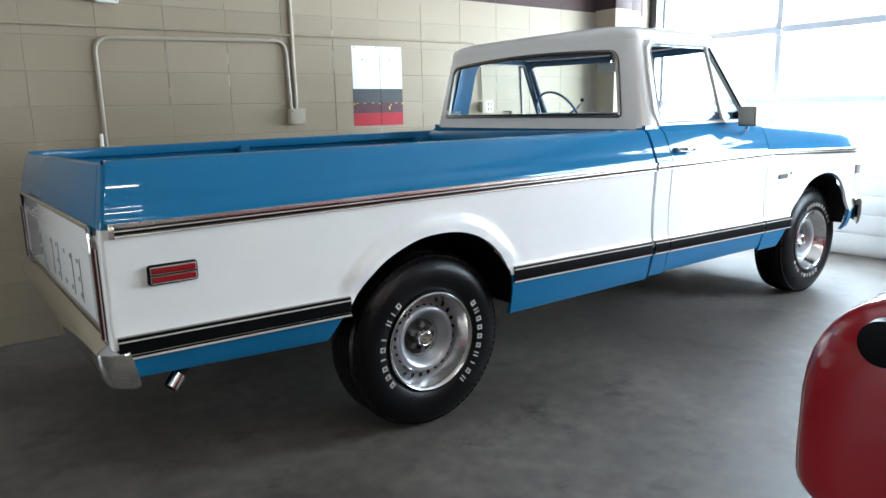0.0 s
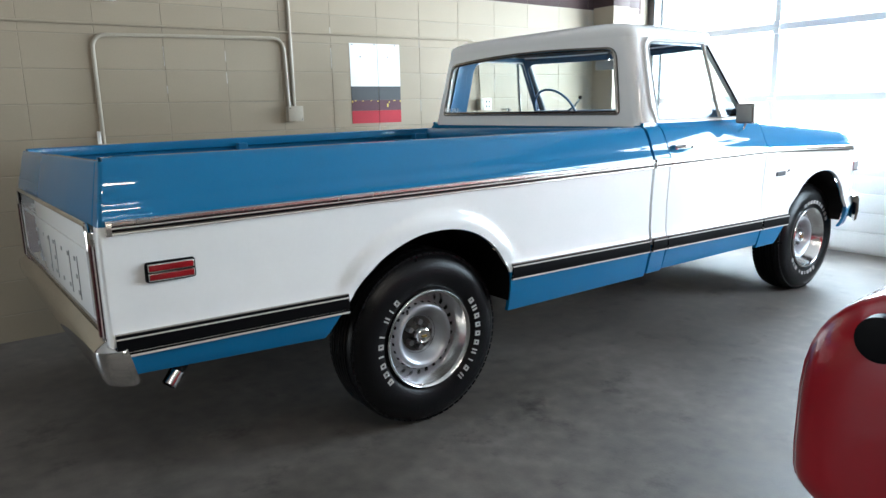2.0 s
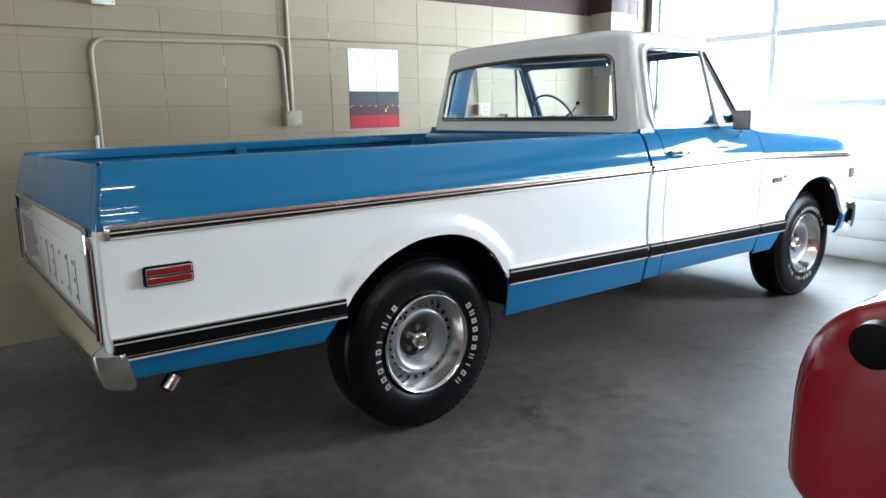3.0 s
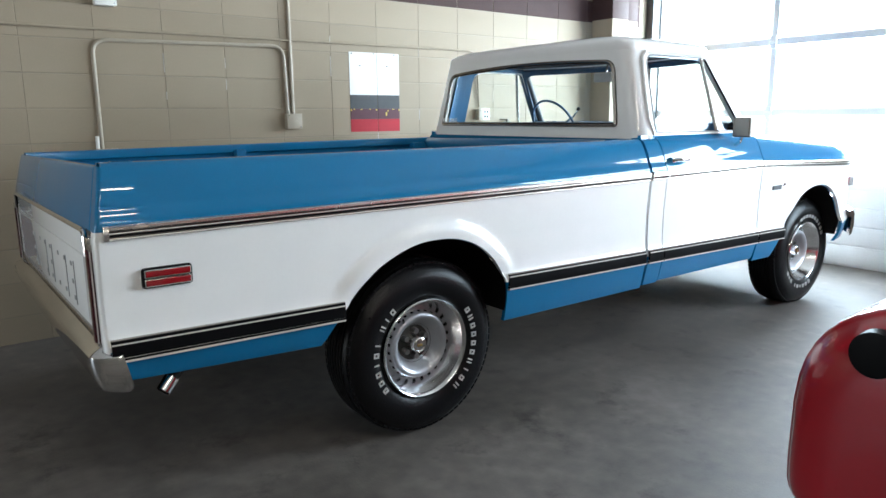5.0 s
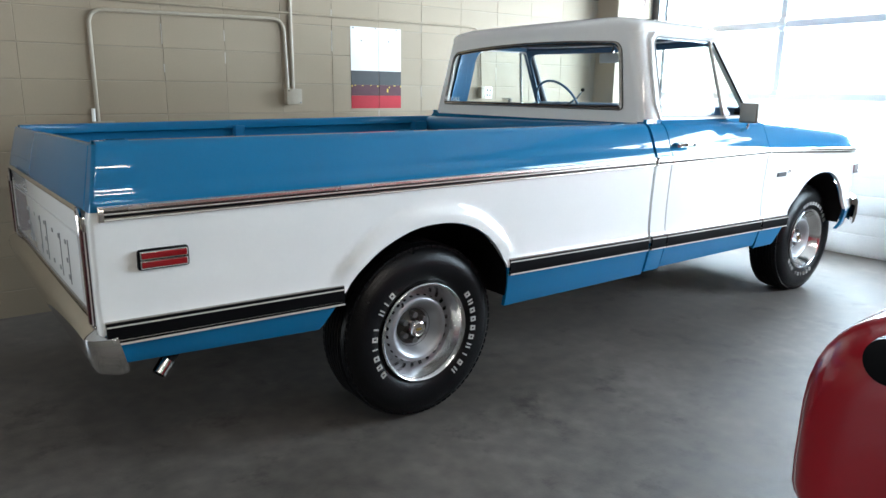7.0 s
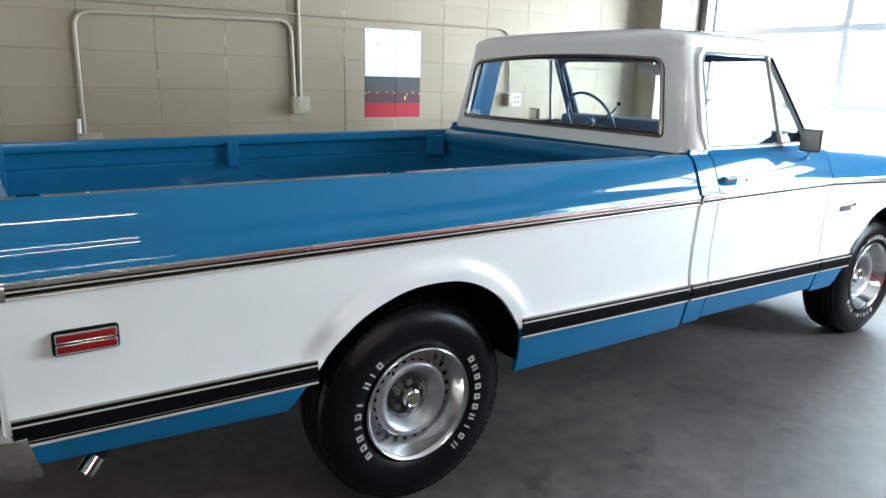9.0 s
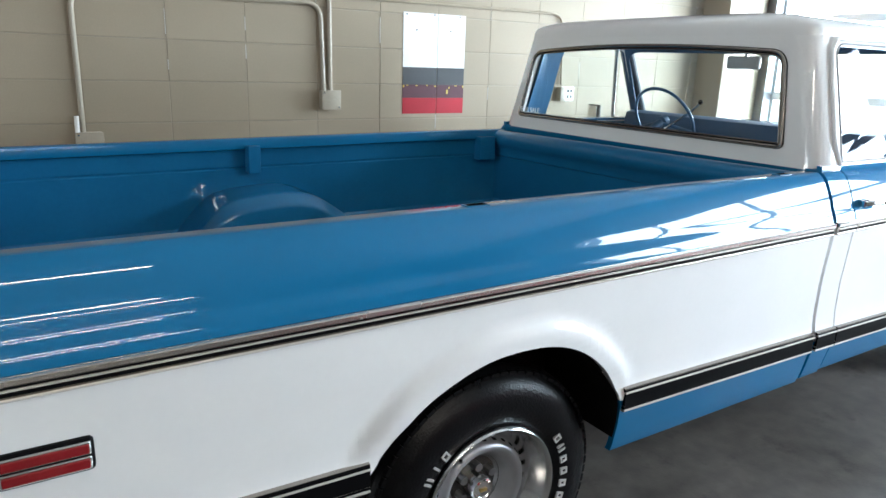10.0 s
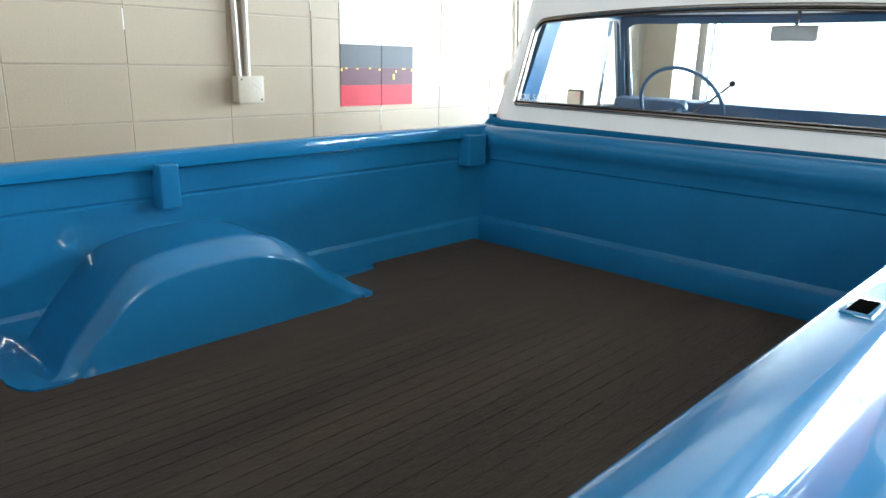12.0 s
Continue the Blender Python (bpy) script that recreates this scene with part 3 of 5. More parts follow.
tg = lean(part("tailgate", gate_slab(-1.216, -1.180, MID - 0.062, MID - 0.117, GATE_Z, 1.188), BLUE, truck, "blue and white tailgate with chrome surround"))
lean(part("lower_face", box(-1.214, -1.180, 0.127, 2 * MID - 0.127, 0.682, GATE_Z - 0.001, 0.008), WHITE, tg, "white lower tailgate face"))
lean(part("raised_band", box(-1.221, -1.21, 0.17, 2 * MID - 0.17, 0.705, 0.915, 0.005), WHITE, tg, "white raised panel of the tailgate"))
lean(part("inner_face", gate_slab(-1.182, -1.168, MID - 0.13, MID - 0.13, 0.70, 1.178), BLUE_IN, tg, "blue inner tailgate face"))
# chrome moulding over the white face, turned down at both ends
path = bend([(-1.222, 0.092, 0.925), (-1.222, 0.092, GATE_Z), (-1.222, 2 * MID - 0.092, GATE_Z), (-1.222, 2 * MID - 0.092, 0.925)], 0.035)
lean(part("bright_strip", tube(path, 0.0085, 10), CHROME, tg, "chrome moulding round the white tailgate face"))
lean(part("bright_strip", box(-1.222, -1.20, 0.115, 2 * MID - 0.115, 0.674, 0.684, 0.004), MOULD, tg, "chrome strip along the foot of the tailgate"))
# Black box fills the gap behind the bumper with its shade.
lean(part("gate_gap", box(-1.203, -1.17, 0.08, 2 * MID - 0.08, 0.560, 0.676), BLACK, truck, "black box for the shade between tailgate and bumper", smooth=False))
# dark upright inserts in place of the lettering on the tailgate
for k in range(2, 9):
    yc = 1.62 - k * 0.155
    for dz0, dz1, dy, w in ((0.851, 0.865, 0.02 * (k % 3 - 1), 0.011), (0.735, 0.749, 0.02 * (k % 2), 0.011), (0.722, 0.872, -0.030, 0.0022), (0.790, 0.804, 0.012, 0.010))[: 2 + k % 3]:
        lean(part("letter_bar", box(-1.2235, -1.22, yc + dy - w, yc + dy + w, dz0, dz1), SEAL, tg, smooth=False))

# rear lamps stand upright beside the tailgate
for right in (True, False):
    for zs, m_ in (([0.612 + 0.023 * k for k in range(18)], WHITE), ([1.003 + 0.0142 * k for k in range(14)], BLUE)):
        # rounded rear corner of the bed side
        rows = []
        for z in zs:
            y0 = zone(z, BED_R, 0.43)
            arc = [(BED_R - 0.014 * math.sin(q), y0 + 0.014 - 0.014 * math.cos(q)) for q in [math.pi / 2 * k / 6 for k in range(7)]]
            inner = 0.048 if m_ is WHITE else max(0.058 + 0.055 * min(1.0, (z - 1.0) / 0.18) ** 0.8, y0 + 0.014)
            rows.append([side((rake(px, z), py, z), right) for px, py in arc + [(BED_R - 0.014, inner), (BED_R + 0.004, inner)]])
        bm = grid(rows)
        bmesh.ops.recalc_face_normals(bm, faces=bm.faces)
        lean(part("rear_corner", bm, m_, truck, "rounded rear corner of the bed side", sharp=60))

    def stand(ya, yb, xa, xb, z0, z1, bevel):
        a, b = (ya, yb) if right else (2 * MID - yb, 2 * MID - ya)
        return box(xa, xb, a, b, z0, z1, bevel, 2)

    # Black plate also stands for the shaded gap beside the tailgate.
    tl = lean(part("tail_lamp", stand(0.046, 0.126, -1.204, -1.190, 0.640, 0.985, 0.003), BLACK, truck, "upright tail lamp on a black plate for the shaded gap"))
    lean(part("bezel", stand(0.046, 0.080, -1.216, -1.200, 0.650, 0.965, 0.003), CHROME, tl, "chrome tail lamp bezel"))
    lean(part("lens", stand(0.050, 0.076, -1.230, -1.212, 0.662, 0.95, 0.006), DARK_LENS, tl, "dark red tail lamp lens"))
    lean(part("lens_band", stand(0.049, 0.077, -1.2225, -1.2185, 0.661, 0.951, 0.001), LETTER, tl, "pale band round the tail lamp lens"))
    lean(part("lamp_foot", stand(0.048, 0.112, -1.224, -1.205, 0.636, 0.660, 0.003), CHROME, tl, "chrome foot of the tail lamp"))
    lean(part("lamp_head", stand(0.048, 0.082, -1.226, -1.205, 0.940, 0.985, 0.006), CHROME, tl, "chrome head of the tail lamp"))

# rear bumper, wrapped round the corners of the bed
prof = [(-0.064, 0.652), (-0.056, 0.660), (-0.047, 0.658), (-0.008, 0.630), (-0.001, 0.622), (0.001, 0.606), (-0.002, 0.562), (-0.010, 0.528), (-0.024, 0.494), (-0.032, 0.502), (-0.018, 0.56), (-0.014, 0.605)]
lane = []
for k in range(9):
    lane.append((lerp(-1.168, -1.215, k / 8), -0.006 + 0.002 * (k / 8), (0.0, -1.0)))
for k in range(1, 9):
    a = math.pi / 2 * k / 8
    lane.append((-1.215 - 0.042 * math.sin(a), 0.036 - 0.040 * math.cos(a), (-math.sin(a), -math.cos(a))))
lane += [(-1.257 - 0.006 * math.sin(math.pi * k / 12), lerp(0.036, MID, k / 6), (-1.0, 0.0)) for k in range(1, 7)]
lane += [(x, 2 * MID - y, (nx, -ny)) for x, y, (nx, ny) in lane[-2::-1]]
rows = []
for k, (x, y, (nx, ny)) in enumerate(lane):
    e = min(k, len(lane) - 1 - k)
    deep = lerp(0.80, 1.0, max(0.0, (14 - e) / 14)) - 0.10 * (max(0.0, 3 - e) / 3) ** 2
    rows.append([(x + nx * o + 0.22 * (0.625 - z) * max(0.0, (9 - e) / 9), y + ny * o, 0.668 - (0.668 - z) * deep) for o, z in prof])
bm = grid(rows, close_u=True)
bm.verts.ensure_lookup_table()
bm.faces.new([bm.verts[k] for k in range(12)])
bm.faces.new([bm.verts[(len(lane) - 1) * 12 + k] for k in range(12)])
bmesh.ops.recalc_face_normals(bm, faces=bm.faces)
lean(part("rear_bumper", bm, CHROME, truck, "chrome rear bumper wrapped round the corners"))

# exhaust tail pipe
part("tail_pipe", tube(bend([(-0.86, 0.13, 0.57), (-0.97, 0.09, 0.535), (-1.025, 0.066, 0.487)], 0.05), 0.019, 14), DARK, truck, "dark exhaust tail pipe")
part("tail_pipe_tip", thick(tube([(-1.015, 0.070, 0.496), (-1.048, 0.055, 0.462)], 0.022, 16, caps=False), -0.003), CHROME, truck, "short chrome tip of the tail pipe")

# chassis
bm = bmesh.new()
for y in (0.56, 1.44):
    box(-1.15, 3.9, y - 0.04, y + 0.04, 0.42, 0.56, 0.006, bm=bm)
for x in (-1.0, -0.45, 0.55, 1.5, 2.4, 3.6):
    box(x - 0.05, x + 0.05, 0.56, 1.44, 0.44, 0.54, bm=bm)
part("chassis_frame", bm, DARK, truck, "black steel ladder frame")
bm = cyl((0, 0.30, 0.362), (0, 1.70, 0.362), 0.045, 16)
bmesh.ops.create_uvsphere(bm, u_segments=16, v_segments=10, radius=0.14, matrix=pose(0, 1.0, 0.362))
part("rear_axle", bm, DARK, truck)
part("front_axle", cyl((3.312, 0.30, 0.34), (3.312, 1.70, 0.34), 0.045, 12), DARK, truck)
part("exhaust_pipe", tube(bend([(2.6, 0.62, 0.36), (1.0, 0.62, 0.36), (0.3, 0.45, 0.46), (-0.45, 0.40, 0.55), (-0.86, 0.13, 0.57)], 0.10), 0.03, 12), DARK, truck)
# Unseen blocks added to keep door light from the floor underneath.
part("engine", box(2.75, 3.85, 0.62, 1.38, 0.27, 0.66, 0.04), DARK, truck, "unseen engine sump and crossmember, added to block door light")
part("gearbox", box(1.95, 2.75, 0.86, 1.16, 0.28, 0.50, 0.04), DARK, truck, "unseen gearbox under the cab, added to block door light")
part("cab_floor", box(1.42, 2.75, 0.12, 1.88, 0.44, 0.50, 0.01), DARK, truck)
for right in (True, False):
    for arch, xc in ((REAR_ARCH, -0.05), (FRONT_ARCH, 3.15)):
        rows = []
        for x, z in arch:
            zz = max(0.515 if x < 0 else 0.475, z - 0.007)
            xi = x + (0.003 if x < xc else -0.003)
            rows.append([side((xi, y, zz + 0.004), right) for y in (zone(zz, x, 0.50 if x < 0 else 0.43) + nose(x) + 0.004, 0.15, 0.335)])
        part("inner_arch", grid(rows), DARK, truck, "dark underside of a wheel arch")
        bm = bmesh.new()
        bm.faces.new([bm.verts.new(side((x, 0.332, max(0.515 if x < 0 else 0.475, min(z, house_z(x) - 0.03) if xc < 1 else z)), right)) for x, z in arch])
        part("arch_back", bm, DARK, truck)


# ---- wheels
def build_wheel(name):
    w = part(name, bmesh.new(), RUBBER, truck)
    tw = 0.235
    prof = [(0.205, 0.030), (0.212, 0.018), (0.228, 0.006), (0.262, -0.004), (0.300, -0.004), (0.330, 0.006), (0.350, 0.024), (0.362, 0.040), (0.368, 0.055)]
    prof = [(0.205 + (r - 0.205) * 1.035, y) for r, y in prof]
    back = [(r, tw - y) for r, y in prof[::-1]]  # inner wall mirrors the outer one
    grooves = []
    for k in range(6):
        yg = 0.062 + k * (tw - 0.124) / 5
        grooves += [(0.3747, yg - 0.009), (0.3747, yg - 0.003), (0.367, yg - 0.002), (0.367, yg + 0.002), (0.3747, yg + 0.003)]
    part("tyre", lathe(prof + grooves + back, 72), RUBBER, w, "black tyre with raised white lettering", sharp=40)
    bm = bmesh.new()
    for k in range(76):
        a = 2 * math.pi * k / 76
        for ys in (0.043, tw - 0.043):
            m = pose(0.3590 * math.cos(a), ys, 0.3590 * math.sin(a), 0, -math.degrees(a), 0) @ Matrix.Diagonal((0.013, 0.036, 0.0235, 1))
            bmesh.ops.create_cube(bm, size=1, matrix=m)
    part("tread", bm, RUBBER, w, smooth=False)["kind"] = "stuff"
    # bright trim ring and painted wheel
    part("trim_ring", lathe([(0.206, 0.030), (0.214, 0.012), (0.213, 0.002), (0.207, -0.002), (0.201, 0.002), (0.195, 0.014), (0.187, 0.032), (0.176, 0.052), (0.164, 0.070), (0.156, 0.081), (0.148, 0.086)], 64), POLISHED, w, "bright chrome wheel trim ring", sharp=60)
    part("rim", lathe([(0.157, 0.088), (0.152, 0.086), (0.148, 0.080), (0.144, 0.062), (0.140, 0.053), (0.134, 0.048), (0.127, 0.047), (0.118, 0.051), (0.107, 0.063), (0.096, 0.079), (0.087, 0.093), (0.080, 0.102), (0.076, 0.106)], 64), STEEL, w, "silver painted slotted steel wheel", sharp=60)
    # Slots are not cut: dark blocks stand for their shade.
    for k in range(26):
        a = 2 * math.pi * (k + 0.3) / 26
        m = pose(0.1462 * math.cos(a), 0.070, 0.1462 * math.sin(a), 0, -math.degrees(a), 0) @ pose(0, 0, 0, 0, 0, 77) @ Matrix.Diagonal((0.013, 0.004, 0.014, 1))
        bm = bmesh.new()
        bmesh.ops.create_cube(bm, size=1, matrix=m)
        bmesh.ops.bevel(bm, geom=bm.edges[:], offset=0.002, segments=1, affect="EDGES")
        part("slot", bm, DARK, w, "dark block for the shade in a ventilation slot")
    part("hub_face", lathe([(0.086, 0.094), (0.080, 0.104), (0.05, 0.108), (0.0, 0.108)], 40), IRON, w, "dark grey hub face")
    part("rim_back", lathe([(0.200, 0.04), (0.198, 0.20), (0.09, 0.20), (0.0, 0.19)], 40), DARK, w)
    for k in range(6):
        a = 2 * math.pi * (k + 0.5) / 6
        p = (0.056 * math.cos(a), 0, 0.056 * math.sin(a))
        bm = tube([(p[0], 0.112, p[2]), (p[0], 0.082, p[2]), (p[0], 0.076, p[2])], 0.0125, 10)
        part("lug_nut", bm, NUT, w)
    part("centre_cap", lathe([(0.037, 0.112), (0.036, 0.062), (0.033, 0.053), (0.028, 0.050), (0.024, 0.053), (0.0, 0.053)], 32), CHROME, w, "chrome wheel centre cap")
    part("cap_badge", box(-0.012, 0.012, 0.048, 0.054, -0.005, 0.005, 0.002), BADGE, w, "small dull gold badge")
    # raised white bars and frames in place of the lettering
    bar, pair, ring = ((0, 1, 0.36, 0.64),), ((0, 1, 0.0, 0.3), (0, 1, 0.7, 1.0)), ((0, 1, 0, 0.27), (0, 1, 0.73, 1), (0, 0.25, 0.27, 0.73), (0.75, 1, 0.27, 0.73))
    run_a = [lerp(31, -53, k / 9) for k in range(10)]
    run_b = [lerp(213, 166, k / 5) for k in range(6)] + [150, 141, 132]
    for angle, shape in zip(run_a + run_b, (ring, pair, ring, ring, ring, ring, pair, bar, ring, pair, ring, ring, ring, bar, ring, bar, pair, bar, ring)):
        bm = bmesh.new()
        m = pose(0.250 * math.cos(math.radians(angle)), -0.0015, 0.250 * math.sin(math.radians(angle)), 0, -angle, 0)
        for r0, r1, t0, t1 in shape:
            box((r0 - 0.5) * 0.024, (r1 - 0.5) * 0.024, -0.0035, 0.0025, (t0 - 0.5) * 0.021, (t1 - 0.5) * 0.021, bm=bm)
        bmesh.ops.transform(bm, matrix=m, verts=bm.verts)
        part("raised_mark", bm, LETTER, w, smooth=False)
    bm = tube([(0.132 * math.cos(2.2), 0.062, 0.132 * math.sin(2.2)), (0.150 * math.cos(2.2), 0.040, 0.150 * math.sin(2.2)), (0.165 * math.cos(2.2), 0.030, 0.165 * math.sin(2.2))], 0.005, 8)
    part("valve_stem", bm, RUBBER, w, "short black valve stem")
    return w


TYRE_Y = 0.094
wheel = build_wheel("wheel")
wheel.location = (0.018, TYRE_Y - 0.012, 0.3735)
for x, right, turn in ((3.312, True, -80), (0.018, False, 20), (3.312, False, 50)):
    inset_y = TYRE_Y + (0.026 if x > 1 else 0.0)
    m = pose(x, inset_y if right else 2 * MID - inset_y, 0.3735, 0, turn, 0 if right else 180)
    copy_thing(wheel, m)


# ---- cab
BELT, ROOF_EDGE = 1.215, 1.668


def house(z):
    """Plan of the glasshouse at a height: rear x, front x, right y, corner radius."""
    t = (z - BELT) / (ROOF_EDGE - BELT)
    return lerp(1.388, 1.420, t), lerp(2.44, 2.13, t), lerp(0.085, 0.215, t), 0.075


ROUND = 0.07


def rear_pt(s, z):
    xr, xf, y, r = house(z)
    if s < 0 or s > 1:
        # round the corner pillars
        a = math.pi / 2 * min(1.0, (-s if s < 0 else s - 1) / ROUND)
        return Vector(side((xr + r - r * math.cos(a), y + r - r * math.sin(a), z), s < 0))
    yy = lerp(y + r, 2 * MID - y - r, s)
    lift = np.interp(z, (1.258, 1.60, ROOF_EDGE), (0.0, 0.030, 0.0))
    crown = 1 - (2 * s - 1) ** 2
    return Vector((xr - 0.012 * crown, yy, z + float(lift) * crown))


def side_pt(s, z, right):
    xr, xf, y, r = house(z)
    return Vector(side((lerp(xr + r, xf, s), y - 0.004 * math.sin(math.pi * s), z), right))


def front_pt(s, z):
    xr, xf, y, r = house(z)
    yy = lerp(y, 2 * MID - y, s)
    return Vector((xf + 0.20 * (1 - (2 * s - 1) ** 2), yy, z))


def ring_patch(fn, s0, s1, z0, z1, hole, n=12, rings=5):
    """A panel over (s, z) with a round-cornered hole of (s, z) corner points and corner radii; returns its mesh and the hole's edge."""
    inner = []
    for i in range(4):
        a, b, c = Vector(hole[i - 1][:2]), Vector(hole[i][:2]), Vector(hole[(i + 1) % 4][:2])
        r = hole[i][2]
        k = 2.2
        p = b + (a - b) * min(0.45, r / max(1e-6, (fn(*a) - fn(*b)).length))
        q = b + (c - b) * min(0.45, r / (fn(*c) - fn(*b)).length)
        for j in range(n + 1):
            t = j / n
            inner.append((1 - t) ** 2 * p + 2 * t * (1 - t) * b + t * t * q)
        for j in range(1, n):
            nxt = Vector(hole[(i + 1) % 4][:2])
            r2 = hole[(i + 1) % 4][2]
            e = nxt + (b - nxt) * min(0.45, r2 / (fn(*b) - fn(*nxt)).length)
            inner.append(q.lerp(e, j / n))
    outer = []
    corner = [Vector((s0, z0)), Vector((s1, z0)), Vector((s1, z1)), Vector((s0, z1))]
    m = len(inner) // 4
    for i in range(4):
        # half of each side before and after a corner
        prev, cur, nxt = corner[i - 1], corner[i], corner[(i + 1) % 4]
        for j in range(n + 1):
            t = j / n
            outer.append(cur + (prev - cur) * 0.12 * (1 - 2 * t) if t < 0.5 else cur + (nxt - cur) * 0.12 * (2 * t - 1))
        for j in range(1, n):
            outer.append((cur + (nxt - cur) * 0.12).lerp(nxt + (cur - nxt) * 0.12, j / n))
    rows = []
    for k in range(rings + 1):
        rows.append([fn(*o.lerp(i_, k / rings)) for o, i_ in zip(outer, inner)])
    return grid(rows, close_u=True), [fn(*i_) for i_ in inner]


def gasket(loop, r, bm=None, off=Vector((0, 0, 0))):
    pts = [p + off for p in loop]
    bm = bm or bmesh.new()
    rows = []
    n = len(pts)
    cen = sum(pts, Vector()) / n
    for i, p in enumerate(pts):
        d = (pts[(i + 1) % n] - pts[i - 1]).normalized()
        o = (p - cen)
        o = (o - d * o.dot(d)).normalized()
        q = d.cross(o)
        rows.append([p + r * (math.cos(a) * o + math.sin(a) * q) for a in (2 * math.pi * k / 8 for k in range(8))])
    return grid(rows, close_u=True, close_v=True, bm=bm)


def inset(loop, d):
    """A closed loop moved inwards in its own plane."""
    n = len(loop)
    cen = sum(loop, Vector()) / n
    out = []
    for i, p in enumerate(loop):
        t = (loop[(i + 1) % n] - loop[i - 1]).normalized()
        o = p - cen
        out.append(p - (o - t * o.dot(t)).normalized() * d)
    return out


def pane_mesh(loop, off):
    bm = bmesh.new()
    cen = sum(loop, Vector()) / len(loop)
    c0 = bm.verts.new(cen + off)
    vs = [bm.verts.new(p + off) for p in loop]
    for i in range(len(vs)):
        bm.faces.new((c0, vs[i], vs[(i + 1) % len(vs)]))
    return bm


cab = part("cab", bmesh.new(), WHITE, truck, "white-roofed cab with blue lower body")

# rear face with its wide window
HOLE_R = ((0.043, 1.266, 0.025), (0.976, 1.268, 0.025), (0.985, 1.600, 0.06), (0.019, 1.608, 0.06))
bm, rear_loop = ring_patch(rear_pt, -ROUND, 1 + ROUND, BELT - 0.012, ROOF_EDGE, HOLE_R, rings=14)
bmesh.ops.recalc_face_normals(bm, faces=bm.faces)
part("rear_panel", thick(bm, 0.03), WHITE, cab)
part("window_bright_trim", gasket(inset(rear_loop, 0.0050), 0.0068, off=Vector((-0.007, 0, 0))), MOULD, cab, "bright rear window moulding")
part("window_outer_seal", gasket(inset(rear_loop, -0.001), 0.0032, off=Vector((-0.004, 0, 0))), BLACK, cab)
part("window_seal", gasket(inset(rear_loop, 0.0125), 0.0038, off=Vector((-0.004, 0, 0))), BLACK, cab, "black rubber rear window seal")
part("window_inner_trim", gasket(inset(rear_loop, 0.0175), 0.0034, off=Vector((-0.004, 0, 0))), MOULD, cab)
g = part("rear_window", pane_mesh(rear_loop, Vector((0.004, 0, 0))), GLASS, cab, "clear rear cab window", smooth=False)
g.visible_shadow = False

# roof, from the edge loop inwards
def plan_loop(z, inset=0.0, n=14):
    xr, xf, y, r = house(min(z, ROOF_EDGE))
    pts = []
    for k in range(n + 1):
        p = rear_pt(k / n, min(z, ROOF_EDGE))
        pts.append(p)
    for k in range(1, 8):
        a = math.pi / 2 * k / 8
        pts.append(Vector((xr + r - r * math.cos(a), 2 * MID - y - r + r * math.sin(a), z)))
    for k in range(n + 1):
        pts.append(side_pt(k / n, min(z, ROOF_EDGE), False))
    for k in range(1, n):
        pts.append(front_pt(1 - k / n, min(z, ROOF_EDGE)))
    for k in range(n + 1):
        pts.append(side_pt(1 - k / n, min(z, ROOF_EDGE), True))
    for k in range(1, 8):
        a = math.pi / 2 * (1 - k / 8)
        pts.append(Vector((xr + r - r * math.cos(a), y + r - r * math.sin(a), z)))
    cen = Vector((sum(p.x for p in pts) / len(pts), MID, 0))
    out = []
    for p in pts:
        q = Vector((p.x, p.y, 0)) - cen
        f = 1 - inset
        out.append(Vector((cen.x + q.x * f, cen.y + q.y * f, z)))
    return out


rows = [plan_loop(ROOF_EDGE - 0.002, 0.0)]
for ins, dz in ((0.0004, 0.007), (0.0025, 0.018), (0.010, 0.034), (0.031, 0.048), (0.07, 0.060), (0.14, 0.072), (0.25, 0.082), (0.4, 0.090), (0.6, 0.096), (0.8, 0.099), (0.98, 0.100)):
    rows.append([Vector((p.x, p.y, ROOF_EDGE + dz)) for p in plan_loop(ROOF_EDGE, ins)])
bm = grid(rows, close_u=True)
bmesh.ops.recalc_face_normals(bm, faces=bm.faces)
part("roof", thick(bm, 0.02), WHITE, cab, "white painted cab roof", sharp=60)
part("headliner", grid([[Vector((p.x, p.y, ROOF_EDGE + 0.004)) for p in plan_loop(ROOF_EDGE, 0.035)], [Vector((p.x, p.y, ROOF_EDGE + 0.045)) for p in plan_loop(ROOF_EDGE, 0.2)], [Vector((p.x, p.y, ROOF_EDGE + 0.060)) for p in plan_loop(ROOF_EDGE, 0.97)]], close_u=True), HEADLINER, cab, "dark grey-blue cab headliner")

# rear corners
for right in (True, False):
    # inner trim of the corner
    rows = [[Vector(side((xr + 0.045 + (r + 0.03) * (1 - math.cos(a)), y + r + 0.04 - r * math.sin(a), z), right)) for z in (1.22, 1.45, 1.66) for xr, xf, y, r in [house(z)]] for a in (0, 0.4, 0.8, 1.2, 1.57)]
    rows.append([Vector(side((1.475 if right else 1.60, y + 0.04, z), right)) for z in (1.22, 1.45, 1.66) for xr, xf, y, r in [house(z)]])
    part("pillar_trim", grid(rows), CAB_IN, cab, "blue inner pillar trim")

